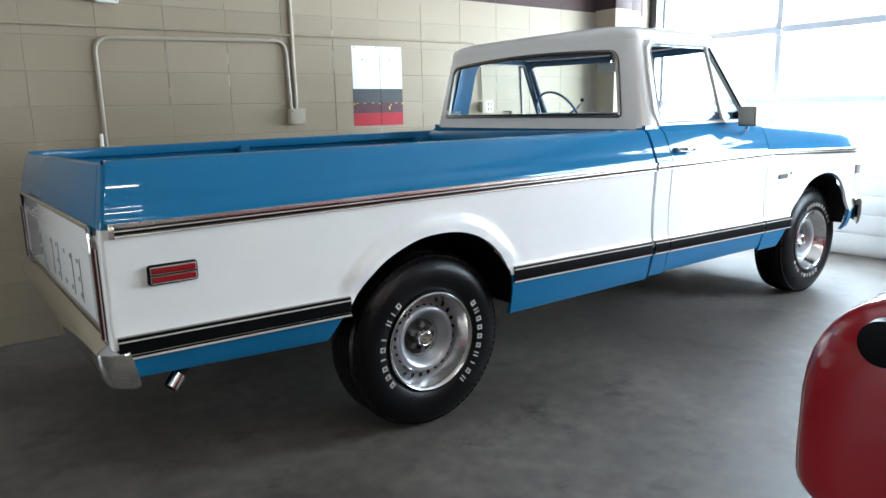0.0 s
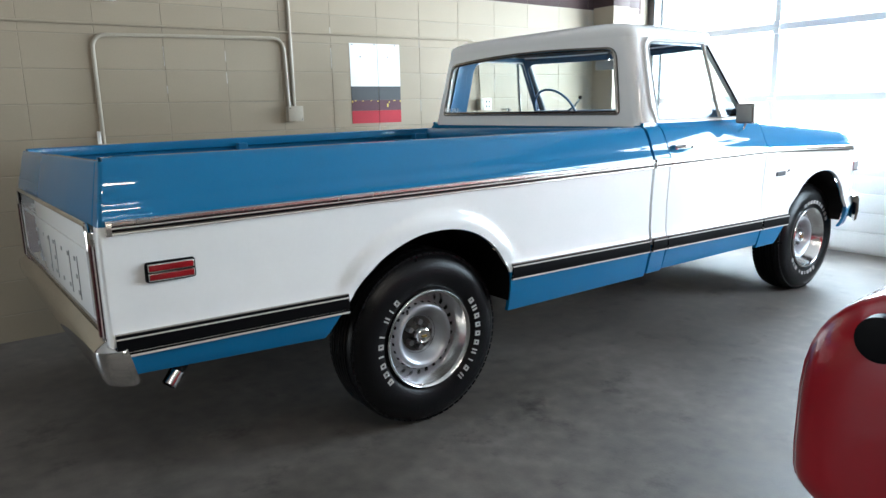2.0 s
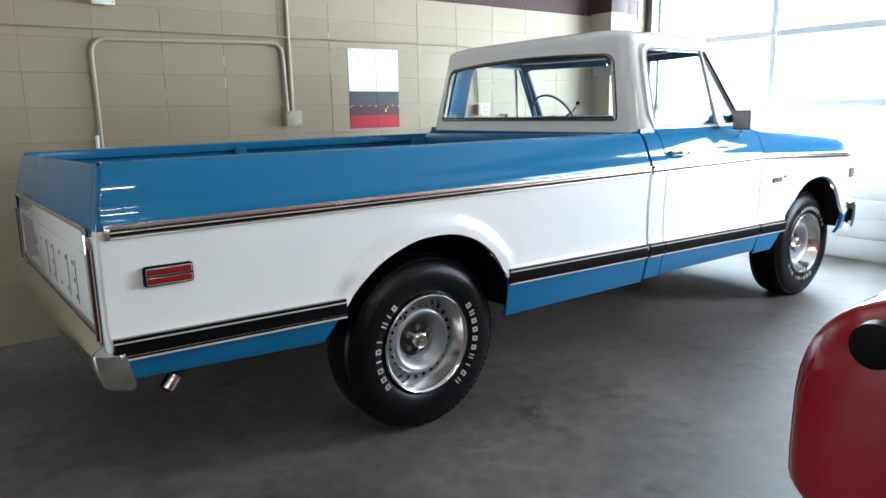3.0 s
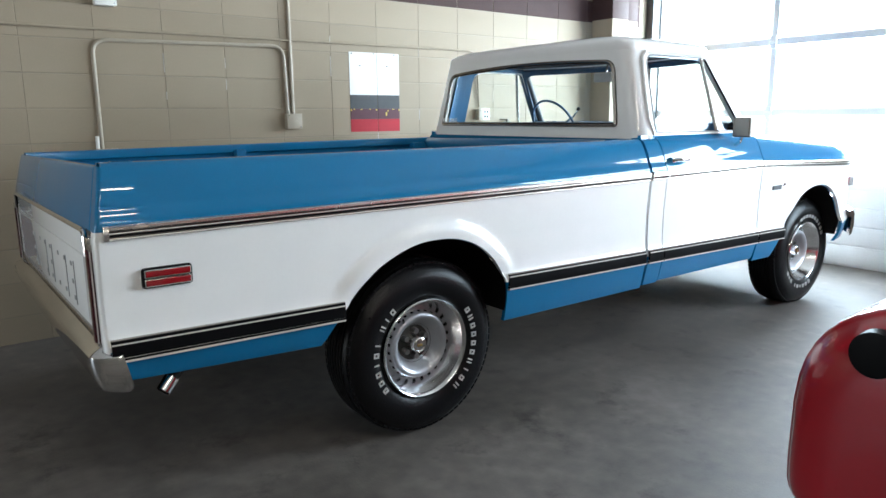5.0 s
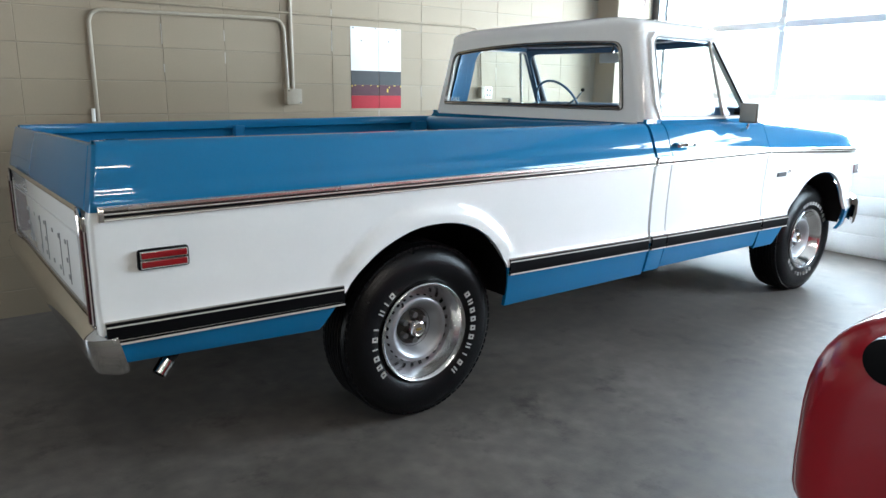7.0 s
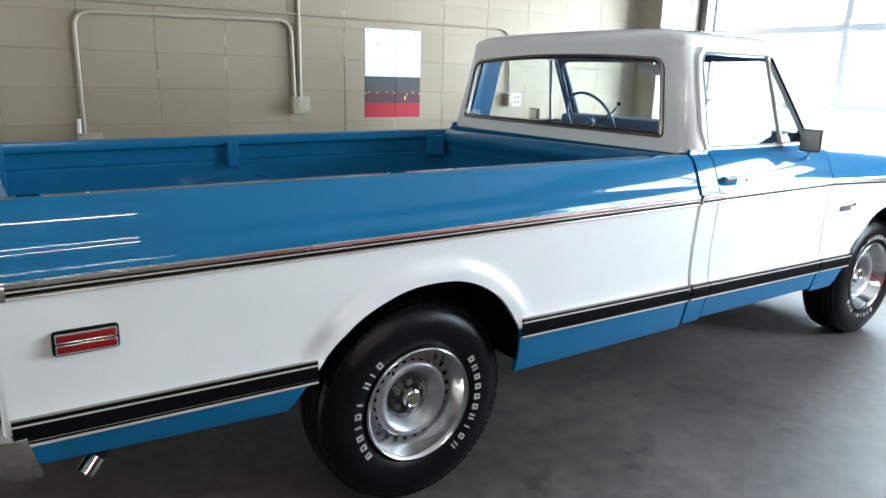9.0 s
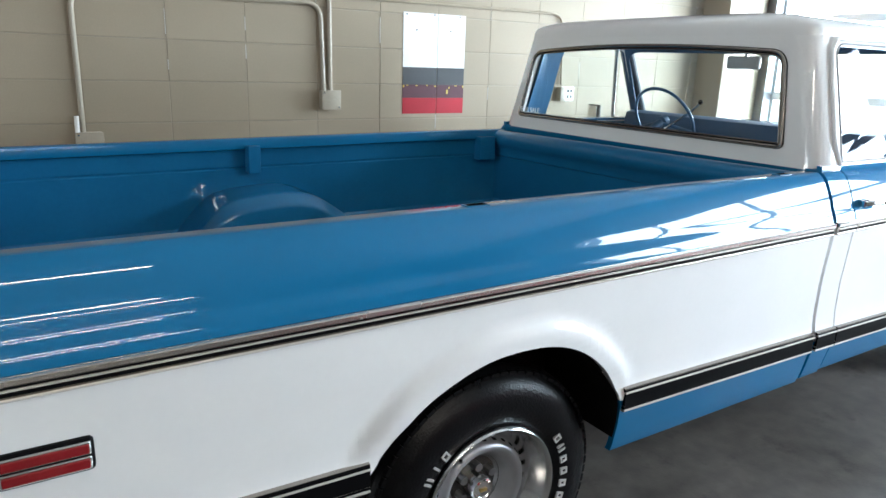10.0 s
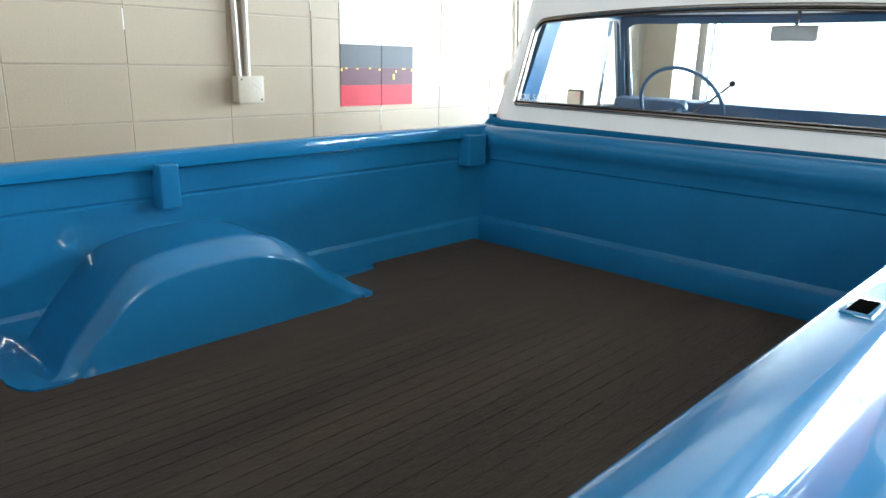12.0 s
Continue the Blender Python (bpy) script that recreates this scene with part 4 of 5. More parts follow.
# side window frames, windscreen, pillars
for right in (True, False):
    fn = lambda s, z, right=right: side_pt(s, z, right)
    hole = ((0.045, 1.232, 0.012), (0.905, 1.232, 0.01), (0.902, 1.640, 0.03), (0.085, 1.640, 0.06)) if right else ((0.19, 1.232, 0.012), (0.985, 1.232, 0.01), (0.965, 1.640, 0.03), (0.25, 1.640, 0.10))
    bm, loop = ring_patch(fn, 0, 1, BELT + 0.005, ROOF_EDGE, hole)
    bmesh.ops.recalc_face_normals(bm, faces=bm.faces)
    part("door_frame", thick(bm, 0.03), WHITE, cab, "white upper door frame")
    if not right:
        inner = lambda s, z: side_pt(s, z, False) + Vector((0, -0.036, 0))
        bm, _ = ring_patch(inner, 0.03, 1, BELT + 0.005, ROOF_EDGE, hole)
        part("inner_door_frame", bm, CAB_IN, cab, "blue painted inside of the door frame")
    part("door_seal", gasket(loop, 0.004), SEAL, cab, "thin grey window seal")
    g = part("side_window", pane_mesh(loop, Vector((0, 0.012 if right else -0.012, 0))), GLASS, cab, smooth=False)
    g.visible_shadow = False
    # quarter window divider
    a, b = side_pt(0.625 if right else 0.80, 1.235, right), side_pt(0.845 if right else 0.92, 1.640, right)
    part("quarter_window_bar", tube([a, b], 0.011, 8), BRIGHT, cab, "bright quarter window divider")
    dy = 0.034 if right else -0.034
    part("front_pillar_trim", tube([side_pt(0.975 if right else 1.03, 1.235, right) + Vector((0.02, dy, 0)), side_pt(0.96 if right else 0.99, 1.650, right) + Vector((0.02, dy, 0))], 0.022 if right else 0.021, 10), HEADLINER, cab, "dark grey-blue inner windscreen pillar")
    if right:
        loop_v = [side_pt(q, z, right) + Vector((0, 0.008, 0)) for q, z in ((0.64, 1.238), (0.90, 1.238), (0.898, 1.634), (0.855, 1.634))]
        part("quarter_window", pane_mesh(loop_v, Vector()), GLASS, cab, "clear quarter window glass", smooth=False).visible_shadow = False
        part("vent_seal", tube([side_pt(0.902, 1.236, right), side_pt(0.899, 1.636, right)], 0.006, 8), BLACK, cab, "black rubber seal of the quarter window")
    # drip rail over the door
    pts = [side_pt(s, 1.655, right) + Vector((0, -0.012 if right else 0.012, 0.006 * math.sin(math.pi * s))) for s in np.linspace(0.0, 1.0, 14)]
    pts = [side_pt(0.03, 1.222, right) + Vector((0.0, -0.004 if right else 0.004, 0)), side_pt(0.0, 1.30, right) + Vector((0.0, -0.006 if right else 0.006, 0)), side_pt(0.0, 1.5, right) + Vector((0.005, -0.008 if right else 0.008, 0)), side_pt(0.01, 1.62, right) + Vector((0.01, -0.01 if right else 0.01, 0))] + pts[1:]
    part("drip_rail", tube(pts, 0.008, 8), WHITE, cab)

hole = ((0.018, 1.235, 0.05), (0.982, 1.235, 0.05), (0.980, 1.640, 0.08), (0.020, 1.640, 0.08))
bm, loop = ring_patch(front_pt, 0, 1, BELT + 0.005, ROOF_EDGE, hole, n=14)
bmesh.ops.recalc_face_normals(bm, faces=bm.faces)
part("windscreen_frame", thick(bm, 0.03), BLUE_TRIM, cab, "windscreen surround")
part("windscreen_seal", gasket(loop, 0.011), BLACK, cab)
rows = []
for k in range(13):
    s = lerp(0.03, 0.97, k / 12)
    rows.append([front_pt(s, z) + Vector((-0.004, 0, 0)) for z in (1.232, 1.37, 1.51, 1.642)])
g = part("windscreen", grid(rows), GLASS, cab, "curved clear windscreen")
g.visible_shadow = False

# lower cab: rear wall, corners, doors, wings, bonnet
part("cab_back", box(1.396, 1.42, 0.12, 1.88, 0.46, 1.200, 0.008), BLUE, cab, "blue lower cab back")
bm = bmesh.new()
rows = [[(1.386 + dx, y, z) for dx, z in ((0.03, 1.214), (0.004, 1.208), (0.0, 1.19), (0.012, 1.16), (0.012, 1.1))] for y in np.linspace(0.10, 1.90, 8)]
part("belt_ledge", grid(rows), BLUE, cab)
CAP_HOOD = [(0.03, 0.010), (0.08, 0.016)]
for right in (True, False):
    c = body_side("cab_corner", 1.386, 1.506, right, top_roll=[(0.0, 0.02)], parent=truck, zb=0.44, label="blue and white rear cab corner")
    mouldings(c, 1.386, 1.506, right, ((1.386, 1.506),))
    d = body_side("door", 1.514, 2.452, right, top_roll=[(0.01, 0.02)], parent=truck, zb=0.448, label="blue and white cab door")
    mouldings(d, 1.514, 2.452, right, ((1.514, 2.452),))
    yb = zone(1.085, 1.6, 0.43)

    def slab(x0, x1, z0, z1, ya, yb_, bevel, seg=3):
        a, b = (ya, yb_) if right else (2 * MID - yb_, 2 * MID - ya)
        return box(x0, x1, a, b, z0, z1, bevel, seg)

    bm = slab(1.545, 1.575, 1.080, 1.106, yb - 0.022, yb + 0.01, 0.006)
    pts = [side(p, right) for p in ((1.548, yb - 0.018, 1.094), (1.58, yb - 0.034, 1.096), (1.64, yb - 0.036, 1.094), (1.675, yb - 0.028, 1.090))]
    tube(pts, 0.009, 10, bm)
    part("handle", bm, CHROME, d, "chrome door handle")
    part("keyhole", slab(1.69, 1.706, 1.05, 1.066, yb - 0.01, yb + 0.01, 0.004), CHROME, d)
    # mirror on its arm
    arm = [side(p, right) for p in ((2.20, 0.045, 1.15), (2.19, 0.01, 1.17), (2.175, -0.01, 1.21))]
    bm = tube(arm, 0.009, 10)
    part("mirror_arm", bm, CHROME, d, "chrome mirror arm")
    bm = slab(2.155, 2.188, 1.196, 1.306, -0.060, 0.042, 0.014, 4)
    spin = Matrix.Rotation(radians(6 if right else -6), 3, "Z")
    hub_at = side((2.17, -0.01, 1.25), right)
    bmesh.ops.rotate(bm, cent=hub_at, matrix=spin, verts=bm.verts)
    part("mirror_head", bm, MIRROR_CASE, d, "rectangular dull metal door mirror")
    bm = slab(2.1515, 2.1555, 1.205, 1.298, -0.052, 0.034, 0.0)
    bmesh.ops.rotate(bm, cent=hub_at, matrix=spin, verts=bm.verts)
    # Right glass carries its tan reflection as a colour.
    part("mirror_glass", bm, TAN_REFLECTION if right else POLISHED, d, smooth=False)
    f = body_side("front_wing", 2.462, 4.02, right, FRONT_ARCH, top_roll=CAP_HOOD, parent=truck, zb=0.43, label="blue and white front wing")
    mouldings(f, 2.466, 3.90, right, ((2.466, 2.765),))
    yb = zone(0.875, 2.6, 0.43)
    part("badge", slab(2.60, 2.70, 0.862, 0.888, yb - 0.008, yb + 0.004, 0.003), P_GREY, f, "dark script badge bar")
    part("badge", slab(2.695, 2.75, 0.882, 0.898, yb - 0.008, yb + 0.004, 0.003), CHROME, f, "bright badge bar")
    yb = zone(0.85, 3.70, 0.43) + nose(3.72)
    part("marker_lamp", slab(3.70, 3.78, 0.815, 0.885, yb - 0.012, yb + 0.02, 0.006), CHROME, f, "chrome front marker lamp")
    part("marker_lens", slab(3.708, 3.772, 0.823, 0.877, yb - 0.016, yb, 0.004), SEAL, f, "grey ribbed front marker lens")
    part("rocker", slab(1.41, 2.64, 0.435, 0.50, 0.125, 0.17, 0.01), BLUE, truck)

rows = []
for k in range(15):
    x = lerp(2.52, 4.0, k / 14)
    z0 = z_top(x) + 0.014
    yi = 0.205 + nose(x)
    rows.append([(x, lerp(yi, 2 * MID - yi, j / 16), z0 + 0.035 * (1 - abs(2 * j / 16 - 1) ** 2.2) * (1 - 0.3 * k / 14) - (0.05 * max(0, (k - 11) / 3) ** 2)) for j in range(17)])
part("bonnet", thick(grid(rows), 0.012), BLUE, truck, "blue painted bonnet")
part("cowl", box(2.44, 2.62, 0.12, 1.88, 1.12, 1.205, 0.015), BLUE, truck)
gr = part("grille", box(4.0, 4.04, 0.30, 1.70, 0.72, 1.02, 0.012), CHROME, truck, "chrome front grille surround")
for k in range(5):
    part("grille_bar", box(4.035, 4.05, 0.32, 1.68, 0.755 + 0.052 * k, 0.775 + 0.052 * k, 0.004), CHROME, gr)
prof = [(4.06, 0.635), (4.12, 0.64), (4.16, 0.61), (4.165, 0.52), (4.14, 0.46), (4.10, 0.45), (4.11, 0.5), (4.12, 0.58), (4.06, 0.60)]
rows = []
for y in np.linspace(0.02, 1.98, 25):
    e = max(0.0, (0.35 - min(y, 2 * MID - y)) / 0.33)
    rows.append([(x - 0.35 * e ** 2.0, y, z) for x, z in prof])
bm = grid(rows, close_u=True)
bm.verts.ensure_lookup_table()
bm.faces.new([bm.verts[k] for k in range(9)])
bm.faces.new([bm.verts[24 * 9 + k] for k in range(9)])
part("front_bumper", bm, CHROME, truck, "chrome front bumper")
part("front_valance", box(3.60, 4.05, 0.20, 1.80, 0.46, 0.72, 0.02), BLUE, truck)

# cab interior
rows = [[(x, y, z) for x, z in ((2.56, 1.16), (2.55, 1.252), (2.48, 1.276), (2.34, 1.284), (2.29, 1.272), (2.275, 1.22), (2.29, 1.10), (2.33, 0.95))] for y in np.linspace(0.15, 1.85, 8)]
part("dashboard", grid(rows), BLUE_TRIM, truck, "blue padded dashboard", sharp=60)
sw = part("steering_wheel", bmesh.new(), BLUE_TRIM, truck, "thin blue steering wheel")
m = pose(2.12, 1.412, 1.258, 0, 62, 0)
circ = [m @ Vector((0.195 * math.cos(2 * math.pi * k / 48), 0.195 * math.sin(2 * math.pi * k / 48), 0)) for k in range(48)]
part("rim", gasket(circ, 0.0085), BLUE_TRIM, sw)
for a in (0, 180):
    part("spoke", tube([m @ Vector((0, 0, -0.03)), m @ Vector((0.1 * math.sin(radians(a)) + 0.03, 0.1 * math.cos(radians(a)), -0.015)), m @ Vector((0.19 * math.sin(radians(a)) + 0.06, 0.182 * math.cos(radians(a)), 0))], 0.010, 8), BLUE_TRIM, sw)
part("hub", lathe([(0.0, 0.02), (0.03, 0.012), (0.034, -0.02), (0.0, -0.03)], 24, "z"), BLUE_TRIM, sw).matrix_basis = m
part("steering_column", tube([m @ Vector((0, 0, -0.03)), m @ Vector((0, 0, -0.5))], 0.024, 14), BLUE_TRIM, truck)
part("shift_lever", tube([m @ Vector((0.02, -0.03, -0.12)), (2.16, 1.27, 1.315), (2.14, 1.205, 1.366)], 0.006, 8), CHROME, truck)
bm = bmesh.new()
bmesh.ops.create_uvsphere(bm, u_segments=14, v_segments=8, radius=0.0135, matrix=pose(2.138, 1.20, 1.370))
part("shift_knob", bm, BLACK, truck)
im = part("interior_mirror", box(2.138, 2.166, 0.895, 1.075, 1.545, 1.607, 0.012, 4), PALE_MIRROR, truck, "oblong interior mirror, its pale reflection put into the colour")
# Matte pale grey stands in for what the glass would reflect.
part("mirror_glass", box(2.1355, 2.140, 0.905, 1.065, 1.554, 1.598, 0.001), PALE_MIRROR, im)
part("mirror_stem", tube([(2.160, 0.985, 1.590), (2.185, 0.985, 1.69)], 0.008, 8), CHROME, im)
part("bench_seat", box(1.50, 1.62, 0.20, 1.80, 0.78, 1.20, 0.04, 4), BLUE_TRIM, truck, "blue vinyl bench seat back")
part("seat_cushion", box(1.56, 2.08, 0.20, 1.80, 0.62, 0.82, 0.05, 4), BLUE_TRIM, truck)
part("wiper", tube([(2.655, 0.72, 1.245), (2.66, 1.05, 1.262), (2.655, 1.30, 1.262)], 0.006, 6), BLACK, truck)

# sale sign lettering on the rear window
cu = bpy.data.curves.new("window_lettering", "FONT")
cu.body, cu.size, cu.extrude = "FOR SALE", 0.036, 0.0006
tmp = bpy.data.objects.new("tmp_text", cu)
scene.collection.objects.link(tmp)
me = bpy.data.meshes.new_from_object(tmp.evaluated_get(bpy.context.evaluated_depsgraph_get()))
bpy.data.objects.remove(tmp)
me.materials.append(PLASTIC)
ob = new("window_lettering", me)
ob.parent = truck
ob["label"] = "white lettering on the rear window"
ob.matrix_basis = pose(1.378, 1.760, 1.290, 90, 0, -90)

# ---------------------------------------------------------------- mat in the bed
bm = bmesh.new()
outline = [(-1.14, 0.16), (-0.545, 0.16), (-0.545, 0.352), (0.465, 0.352), (0.47, 0.18), (1.262, 0.15), (1.262, 1.862), (0.70, 1.86), (0.66, 1.80), (0.52, 1.79), (0.472, 1.75), (0.462, 1.588), (-0.46, 1.588), (-0.545, 1.66), (-0.545, 1.84), (-1.14, 1.84)]
f = bm.faces.new([bm.verts.new((x, y, 0.7215)) for x, y in outline])
r = bmesh.ops.extrude_face_region(bm, geom=[f])
bmesh.ops.translate(bm, vec=(0, 0, -0.0075), verts=[v for v in r["geom"] if isinstance(v, bmesh.types.BMVert)])
bmesh.ops.recalc_face_normals(bm, faces=bm.faces)
bed_mat = tagged(lean(finish("bed_mat", bm, MAT_BED, smooth=False)), "dark brown ribbed mat lying on the truck bed floor", "mat")
PITCH = 0.043
for k in range(38):
    y0 = 0.19 + PITCH * k
    y1 = y0 + PITCH - 0.0024
    runs = [(-1.135, 1.258)] if y0 > 0.36 and y1 < 1.575 else [(-1.135, -0.56), (0.52 if y0 < 1 else 0.70, 1.258)]
    for x0, x1 in runs:
        lean(part("rib", box(x0, x1, y0, y1, 0.7212, 0.7222, 0.0005, 1), MAT_BED, bed_mat, smooth=False))

# ---------------------------------------------------------------- red sports car
def coupe():
    at = (2.06, -2.438, 0)
    car = empty("coupe", "glossy red classic coupe with round tail openings", "car", at)
    # stations along x: x, half width, bottom z, waist z, top z
    st = [(-0.315, 0.76, 0.56, 0.66, 0.93), (-0.31, 0.81, 0.54, 0.66, 0.965), (-0.29, 0.855, 0.52, 0.65, 0.995), (-0.25, 0.882, 0.50, 0.645, 1.015), (-0.20, 0.895, 0.47, 0.64, 1.03), (0.1, 0.905, 0.34, 0.64, 1.035), (0.6, 0.91, 0.28, 0.62, 1.03), (1.2, 0.91, 0.26, 0.60, 1.02), (2.2, 0.91, 0.26, 0.60, 1.01), (3.0, 0.91, 0.26, 0.60, 1.0), (3.6, 0.90, 0.27, 0.60, 0.97), (4.1, 0.87, 0.32, 0.58, 0.90), (4.35, 0.80, 0.40, 0.58, 0.82), (4.42, 0.70, 0.46, 0.60, 0.74)]
    rows = []
    n_round = 60
    fine = []
    st = [np.array(q) for q in st]
    ext = [2 * st[0] - st[1]] + st + [2 * st[-1] - st[-2]]
    for a, b, c, d_ in zip(ext, ext[1:], ext[2:], ext[3:]):
        for k in range(4):
            t = k / 4
            fine.append(0.5 * (2 * b + (c - a) * t + (2 * a - 5 * b + 4 * c - d_) * t * t + (3 * b - a - 3 * c + d_) * t ** 3))
    st = fine + [st[-1]]
    for x, hw, zb, zw, zt in st:
        row = []
        for k in range(n_round):
            a = 2 * math.pi * k / n_round
            c, s_ = math.cos(a), math.sin(a)
            y = hw * math.copysign(abs(c) ** 0.4, c)
            z = zw + (zt - zw if s_ > 0 else zw - zb) * math.copysign(abs(s_) ** 0.5, s_)
            row.append((x, at[1] + y, z))
        rows.append(row)
    bm = grid(rows, close_u=True)
    bm.verts.ensure_lookup_table()
    bm.faces.new([bm.verts[k] for k in range(n_round)])
    bm.faces.new([bm.verts[(len(st) - 1) * n_round + k] for k in range(n_round)])
    bmesh.ops.recalc_face_normals(bm, faces=bm.faces)
    body = part("body", child(bm, at), RED_PAINT, car, "glossy red bodywork", sharp=60)
    for k, y in enumerate((-1.712, -3.148)):
        # Black disc on the body stands for the opening's shaded inside.
        bm = lathe([(0.043, -0.290), (0.041, -0.316), (0.037, -0.3165), (0.0, -0.3165)], 28, "x")
        bmesh.ops.translate(bm, vec=(0.0, y, 0.914), verts=bm.verts)
        part("tail_opening_disc", child(bm, at), BLACK, body, "black disc painting the shade of a round tail lamp opening")
    part("rear_bumper", child(box(-0.40, -0.33, at[1] - 0.86, at[1] + 0.86, 0.40, 0.52, 0.03, 4), at), CHROME, car, "chrome rear bumper")
    # glasshouse
    rows = []
    line = smooth_line(((0.62, 0.74), (0.95, 0.71), (1.30, 0.66), (1.75, 0.64), (2.15, 0.67), (2.70, 0.78)), 6)
    ridge = [p[1] for p in smooth_line(((0.62, 0.98), (0.95, 1.18), (1.30, 1.36), (1.75, 1.41), (2.15, 1.35), (2.70, 0.98)), 6)]
    for (x, hw), z in zip(line, ridge):
        rows.append([(x, at[1] - hw * math.cos(math.pi * j / 24) * (1 - 0.12 * math.sin(math.pi * j / 24)), 0.95 + (z - 0.95) * math.sin(math.pi * j / 24) ** 0.45) for j in range(25)])
    part("glasshouse", child(grid(rows), at), BLACK, car, "dark tinted glasshouse")
    roof = [[(x, y, z + 0.008) for x, y, z in row[5:20]] for row in rows if 1.22 < row[0][0] < 2.1]
    part("roof", child(thick(grid(roof), 0.006), at), RED_PAINT, car, "red roof panel")
    for x in (0.85, 3.35):
        for sy in (-1, 1):
            y = at[1] + sy * 0.80
            bm = lathe([(0.20, -0.11), (0.31, -0.105), (0.325, -0.08), (0.325, 0.08), (0.31, 0.105), (0.20, 0.11)], 40)
            bmesh.ops.translate(bm, vec=(x, y, 0.325), verts=bm.verts)
            w = part("tyre", child(bm, at), RUBBER, car)
            bm = lathe([(0.0, -0.09), (0.06, -0.10), (0.17, -0.08), (0.20, -0.108), (0.20, 0.108), (0.17, 0.08), (0.06, 0.10), (0.0, 0.09)], 32)
            bmesh.ops.translate(bm, vec=(x, y, 0.325), verts=bm.verts)
            part("rim", child(bm, at), STEEL, w)
    return car


coupe()


# ---------------------------------------------------------------- things on the wall
def conduit(name, pts, r, label, paint=None, n=10):
    at = pts[0]
    ob = empty(name, label, "conduit", at)
    part("pipe", child(tube(bend(pts, 0.09), r, n), at), paint or CONDUIT, ob)
    return ob


YC = WALL_Y - 0.016
conduit("conduit", [(-6.4, YC, 1.850), (2.345, YC, 1.872), (2.375, YC, 1.405)], 0.0080, "thin wall-coloured conduit run along the block wall", WALL_PIPE)
conduit("conduit", [(-0.668, YC, 1.14), (-0.670, YC, 1.802), (0.566, YC, 1.826), (0.582, YC, 1.34)], 0.012, "painted conduit bent down to a junction box")
conduit("conduit", [(0.612, YC, 3.5), (0.622, YC, 1.34)], 0.012, "upright painted conduit from the ceiling")


def wall_box(name, x0, x1, z0, z1, depth, material, label, category):
    at = ((x0 + x1) / 2, WALL_Y, z0)
    ob = empty(name, label, category, at)
    part("body", child(box(x0, x1, WALL_Y - depth, WALL_Y, z0, z1, 0.006), at), material, ob)
    part("cover", child(box(x0 - 0.002, x1 + 0.002, WALL_Y - depth - 0.005, WALL_Y - depth, z0 - 0.002, z1 + 0.002, 0.002), at), material, ob)
    for x, z in ((x0 + 0.012, z1 - 0.012), (x1 - 0.012, z0 + 0.012)):
        part("screw", child(cyl((x, WALL_Y - depth - 0.008, z), (x, WALL_Y - depth - 0.004, z), 0.004, 8), at), CHROME, ob)
    return ob


wall_box("junction_box", 0.558, 0.670, 1.250, 1.354, 0.05, CONDUIT, "square painted junction box on the block wall", "junction box")
wall_box("junction_box", -0.705, -0.585, 1.05, 1.148, 0.05, CONDUIT, "painted box at the foot of a conduit", "junction box")
wall_box("power_outlet", 2.345, 2.386, 1.295, 1.388, 0.05, CONDUIT, "grey outlet box below a conduit", "outlet")
ob = wall_box("power_outlet", 2.392, 2.465, 1.296, 1.392, 0.045, PLASTIC, "white four-socket power outlet on the wall", "outlet")
for dx in (0.022, 0.052):
    for dz in (0.028, 0.068):
        part("socket", child(box(2.392 + dx - 0.008, 2.392 + dx + 0.008, WALL_Y - 0.053, WALL_Y - 0.049, 1.296 + dz - 0.010, 1.296 + dz + 0.010, 0.003), ob.location), P_GREY, ob)
wall_box("alarm_box", -0.640, -0.520, 2.002, 2.11, 0.06, PLASTIC, "small white box high on the block wall", "alarm box")
at = (-0.700, WALL_Y, 1.148)
ob = empty("cable_coupling", "short white coupling on a conduit", "coupling", at)
part("body", child(cyl((-0.694, YC - 0.006, 1.148), (-0.692, YC - 0.006, 1.225), 0.011, 10), at), PLASTIC, ob)

# painted panel on the wall, in four bands that follow the blocks
PX0, PX1, JX = 1.102, 1.550, 1.347
at = (PX0, WALL_Y, 1.216)
sign = empty("painted_sign", "painted wall panel in white, charcoal, plum and red bands", "sign", at)
for z0, z1, m_ in ((1.496, 1.815, P_WHITE), (1.392, 1.496, P_GREY), (1.312, 1.392, P_PLUM), (1.216, 1.312, P_RED)):
    for x0, x1 in ((PX0, JX - 0.002), (JX + 0.002, PX1)):
        part("band", child(box(x0, x1, WALL_Y - 0.006, WALL_Y - 0.0005, z0, z1 - 0.0005), at), m_, sign, smooth=False)
for x, z, w, h in ((1.108, 1.382, 0.010, 0.014), (1.135, 1.388, 0.012, 0.006), (1.20, 1.386, 0.014, 0.005), (1.275, 1.388, 0.01, 0.006), (1.335, 1.383, 0.012, 0.008), (1.425, 1.35, 0.012, 0.026), (1.44, 1.375, 0.01, 0.01), (1.49, 1.387, 0.02, 0.005), (1.545, 1.382, 0.008, 0.012)):
    part("yellow_mark", child(box(x - w / 2, x + w / 2, WALL_Y - 0.0075, WALL_Y - 0.005, z - h / 2, z + h / 2), at), YELLOW, sign, smooth=False)


for x, z in ((1.123, 1.803), (1.318, 1.807), (1.505, 1.805), (1.193, 1.715), (1.437, 1.717)):
    part("nail", child(cyl((x, WALL_Y - 0.014, z), (x, WALL_Y - 0.005, z), 0.004, 8), at), P_GREY, sign, "dark nail head")


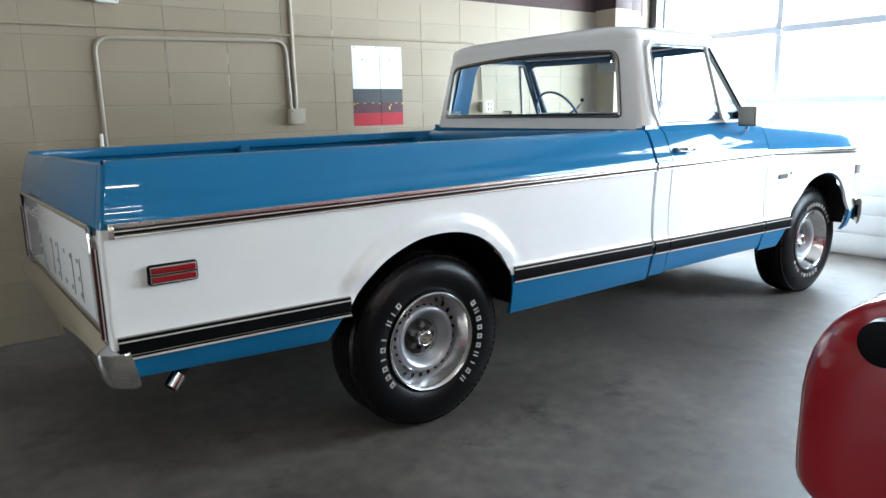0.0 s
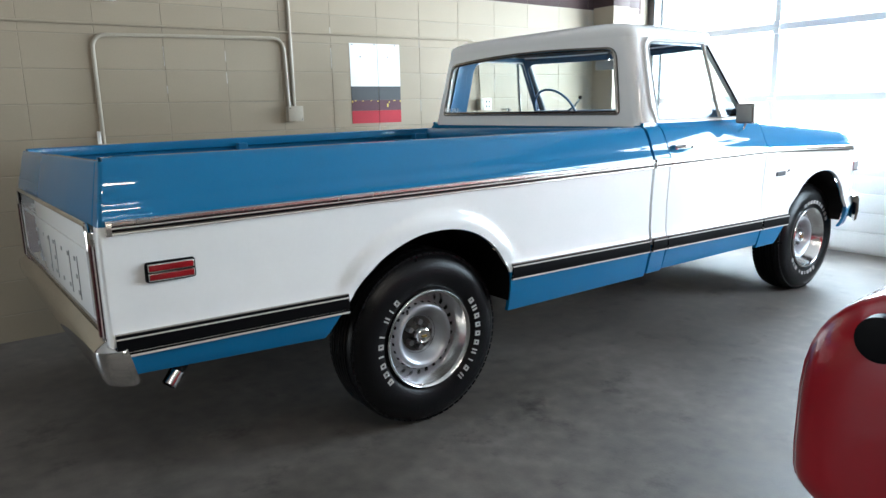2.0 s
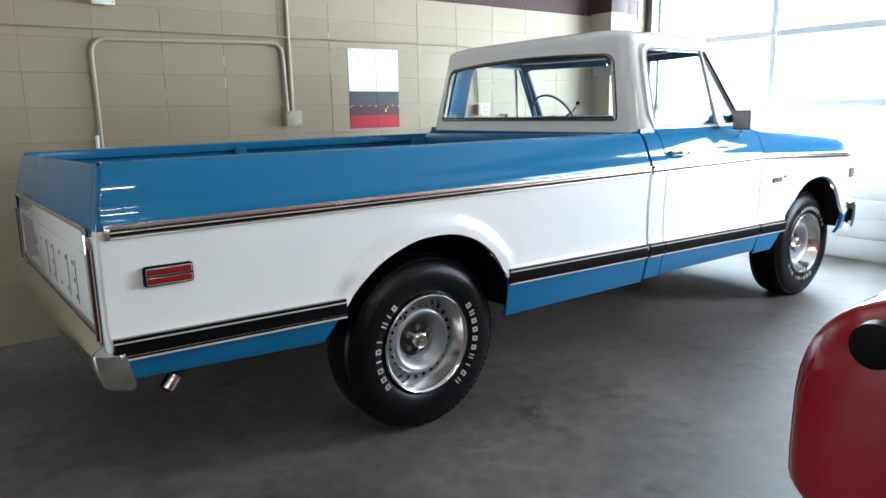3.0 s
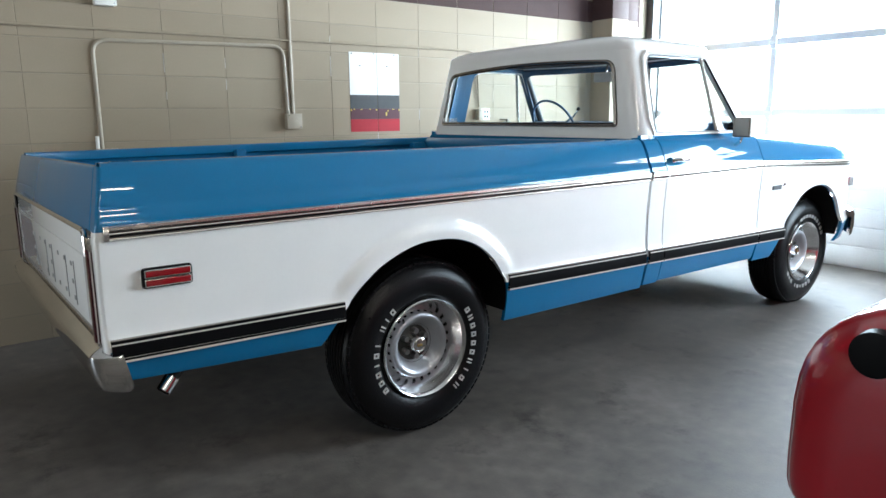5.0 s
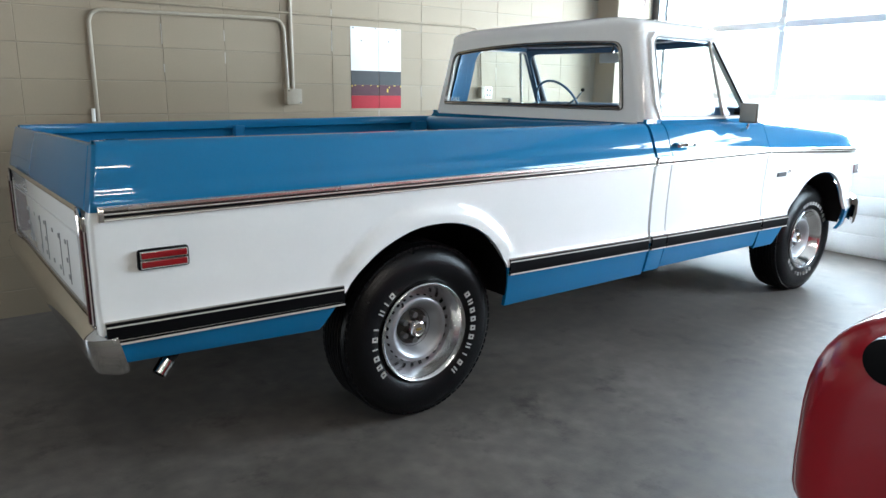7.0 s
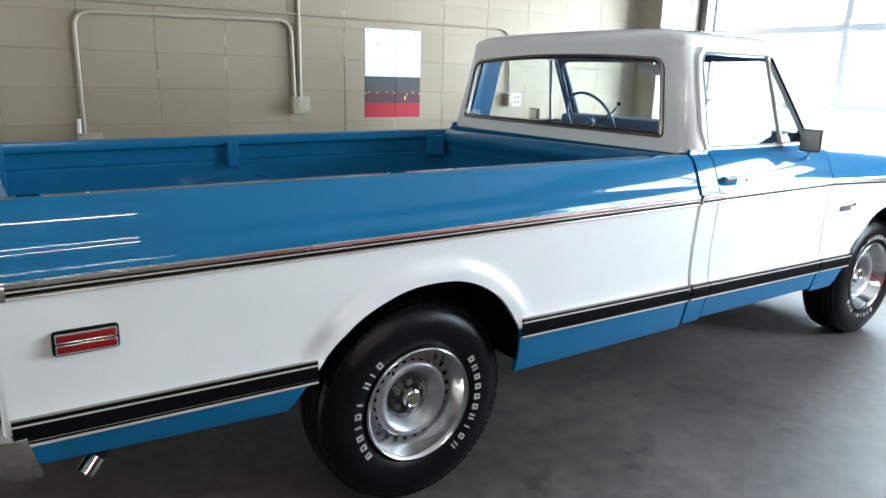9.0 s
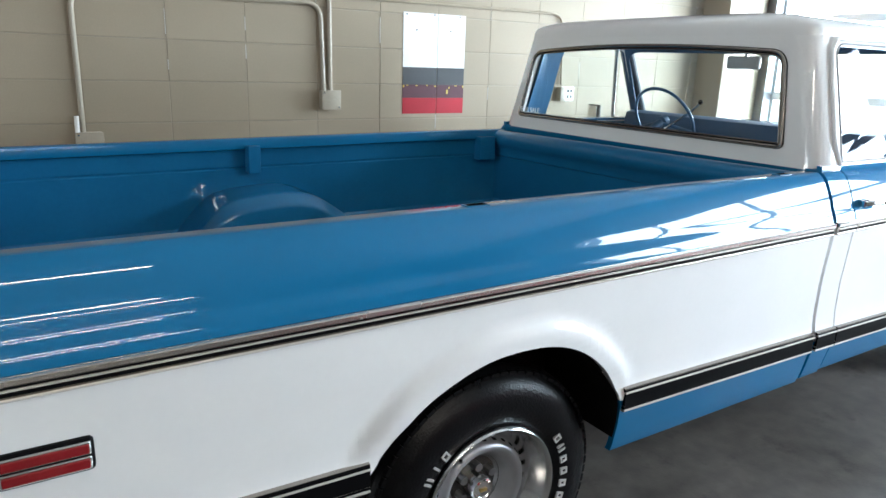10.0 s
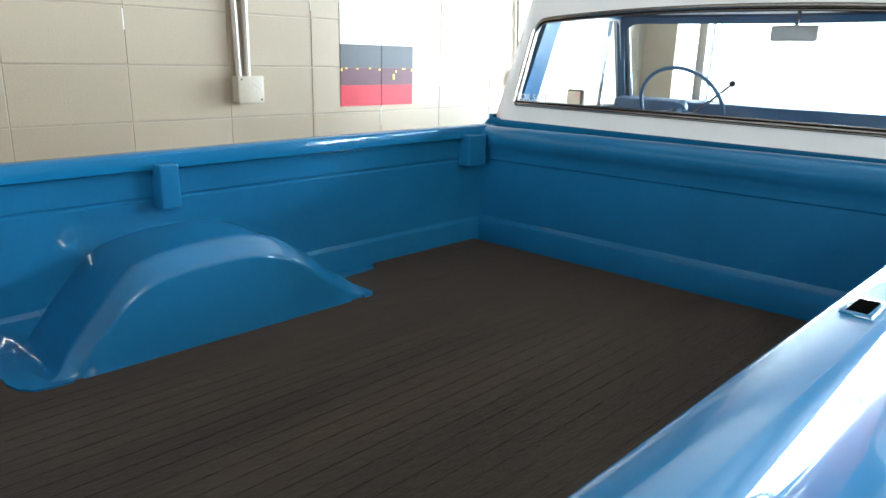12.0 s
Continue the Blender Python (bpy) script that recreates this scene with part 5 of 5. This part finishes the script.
# ---------------------------------------------------------------- ceiling lamps
def tube_lamp(x, y):
    at = (x, y, CEIL_Z)
    ob = empty("ceiling_light", "single-tube strip light on the ceiling", "ceiling light", at, group="strip lights")
    part("tray", child(box(x - 1.2, x + 1.2, y - 0.09, y + 0.09, CEIL_Z - 0.07, CEIL_Z, 0.01), at), PLASTIC, ob)
    part("tube", child(cyl((x - 1.17, y, CEIL_Z - 0.09), (x + 1.17, y, CEIL_Z - 0.09), 0.014, 12), at), TUBE, ob)
    return ob


for lamp_x, lamp_y in ((-1.4, -3.05), (-0.95, -6.1), (-0.4, -7.2)):
    tube_lamp(lamp_x, lamp_y)

# ---------------------------------------------------------------- blocks of the wall
def block_mesh(w, h):
    bm = box(-w / 2, w / 2, 0, 0.012, -h / 2, h / 2)
    es = [e for e in bm.edges if all(v.co.y < 0.001 for v in e.verts)]
    bmesh.ops.bevel(bm, geom=es, offset=0.0022, segments=1, affect="EDGES")
    me = bpy.data.meshes.new("block")
    bm.to_mesh(me)
    bm.free()
    return me


GAP, BED_GAP = 0.0012, 0.0042
plain, dark = block_mesh(BLOCK_L - GAP, COURSE - BED_GAP), block_mesh(BLOCK_L - GAP, COURSE - BED_GAP)
plain.materials.append(BLOCK)
dark.materials.append(MAROON)
rest_bm, rest_dark = bmesh.new(), bmesh.new()
for row in range(18):
    zc = 0.163 + COURSE * (row - 0.5)
    if zc - COURSE / 2 > CEIL_Z - 0.03:
        continue
    for col in range(-18, 12):
        xc = 0.147 + BLOCK_L * (col + 0.5)
        if not BACK_X + 0.2 < xc < 4.65:
            continue
        is_dark = zc > BAND_Z
        if -1.9 < xc < 4.0 and 0 < zc < 2.75:
            b = new("block", dark if is_dark else plain)
            b.parent = wall_north
            b.location = (xc, WALL_Y - 0.003 + random.uniform(-0.001, 0.001), zc)
        else:
            box(xc - BLOCK_L / 2 + GAP / 2, xc + BLOCK_L / 2 - GAP / 2, WALL_Y - 0.003, WALL_Y + 0.009, zc - COURSE / 2 + BED_GAP / 2, min(CEIL_Z, zc + COURSE / 2 - BED_GAP / 2), bm=rest_dark if is_dark else rest_bm)
for x, z0, z1 in ((-0.255, 1.622, 1.745), (-0.252, 1.45, 1.50), (0.146, 1.515, 1.588), (0.147, 1.66, 1.73), (0.546, 1.81, 1.86), (0.946, 1.628, 1.774), (0.947, 1.86, 1.92), (1.746, 1.803, 1.887), (1.748, 1.30, 1.385), (1.346, 1.12, 1.21), (2.146, 1.64, 1.75), (2.547, 1.45, 1.56)):
    w = random.uniform(0.0016, 0.0030)
    part("mortar_streak", box(x - w, x + w, WALL_Y - 0.0042, WALL_Y - 0.001, z0, z1, 0.0008, 1), MORTAR, wall_north, "pale bare mortar in an upright joint", smooth=False)
for bm, m_ in ((rest_bm, BLOCK), (rest_dark, MAROON)):
    ob = part("far_blocks", bm, m_, wall_north, smooth=False)
    ob["kind"] = "stuff"
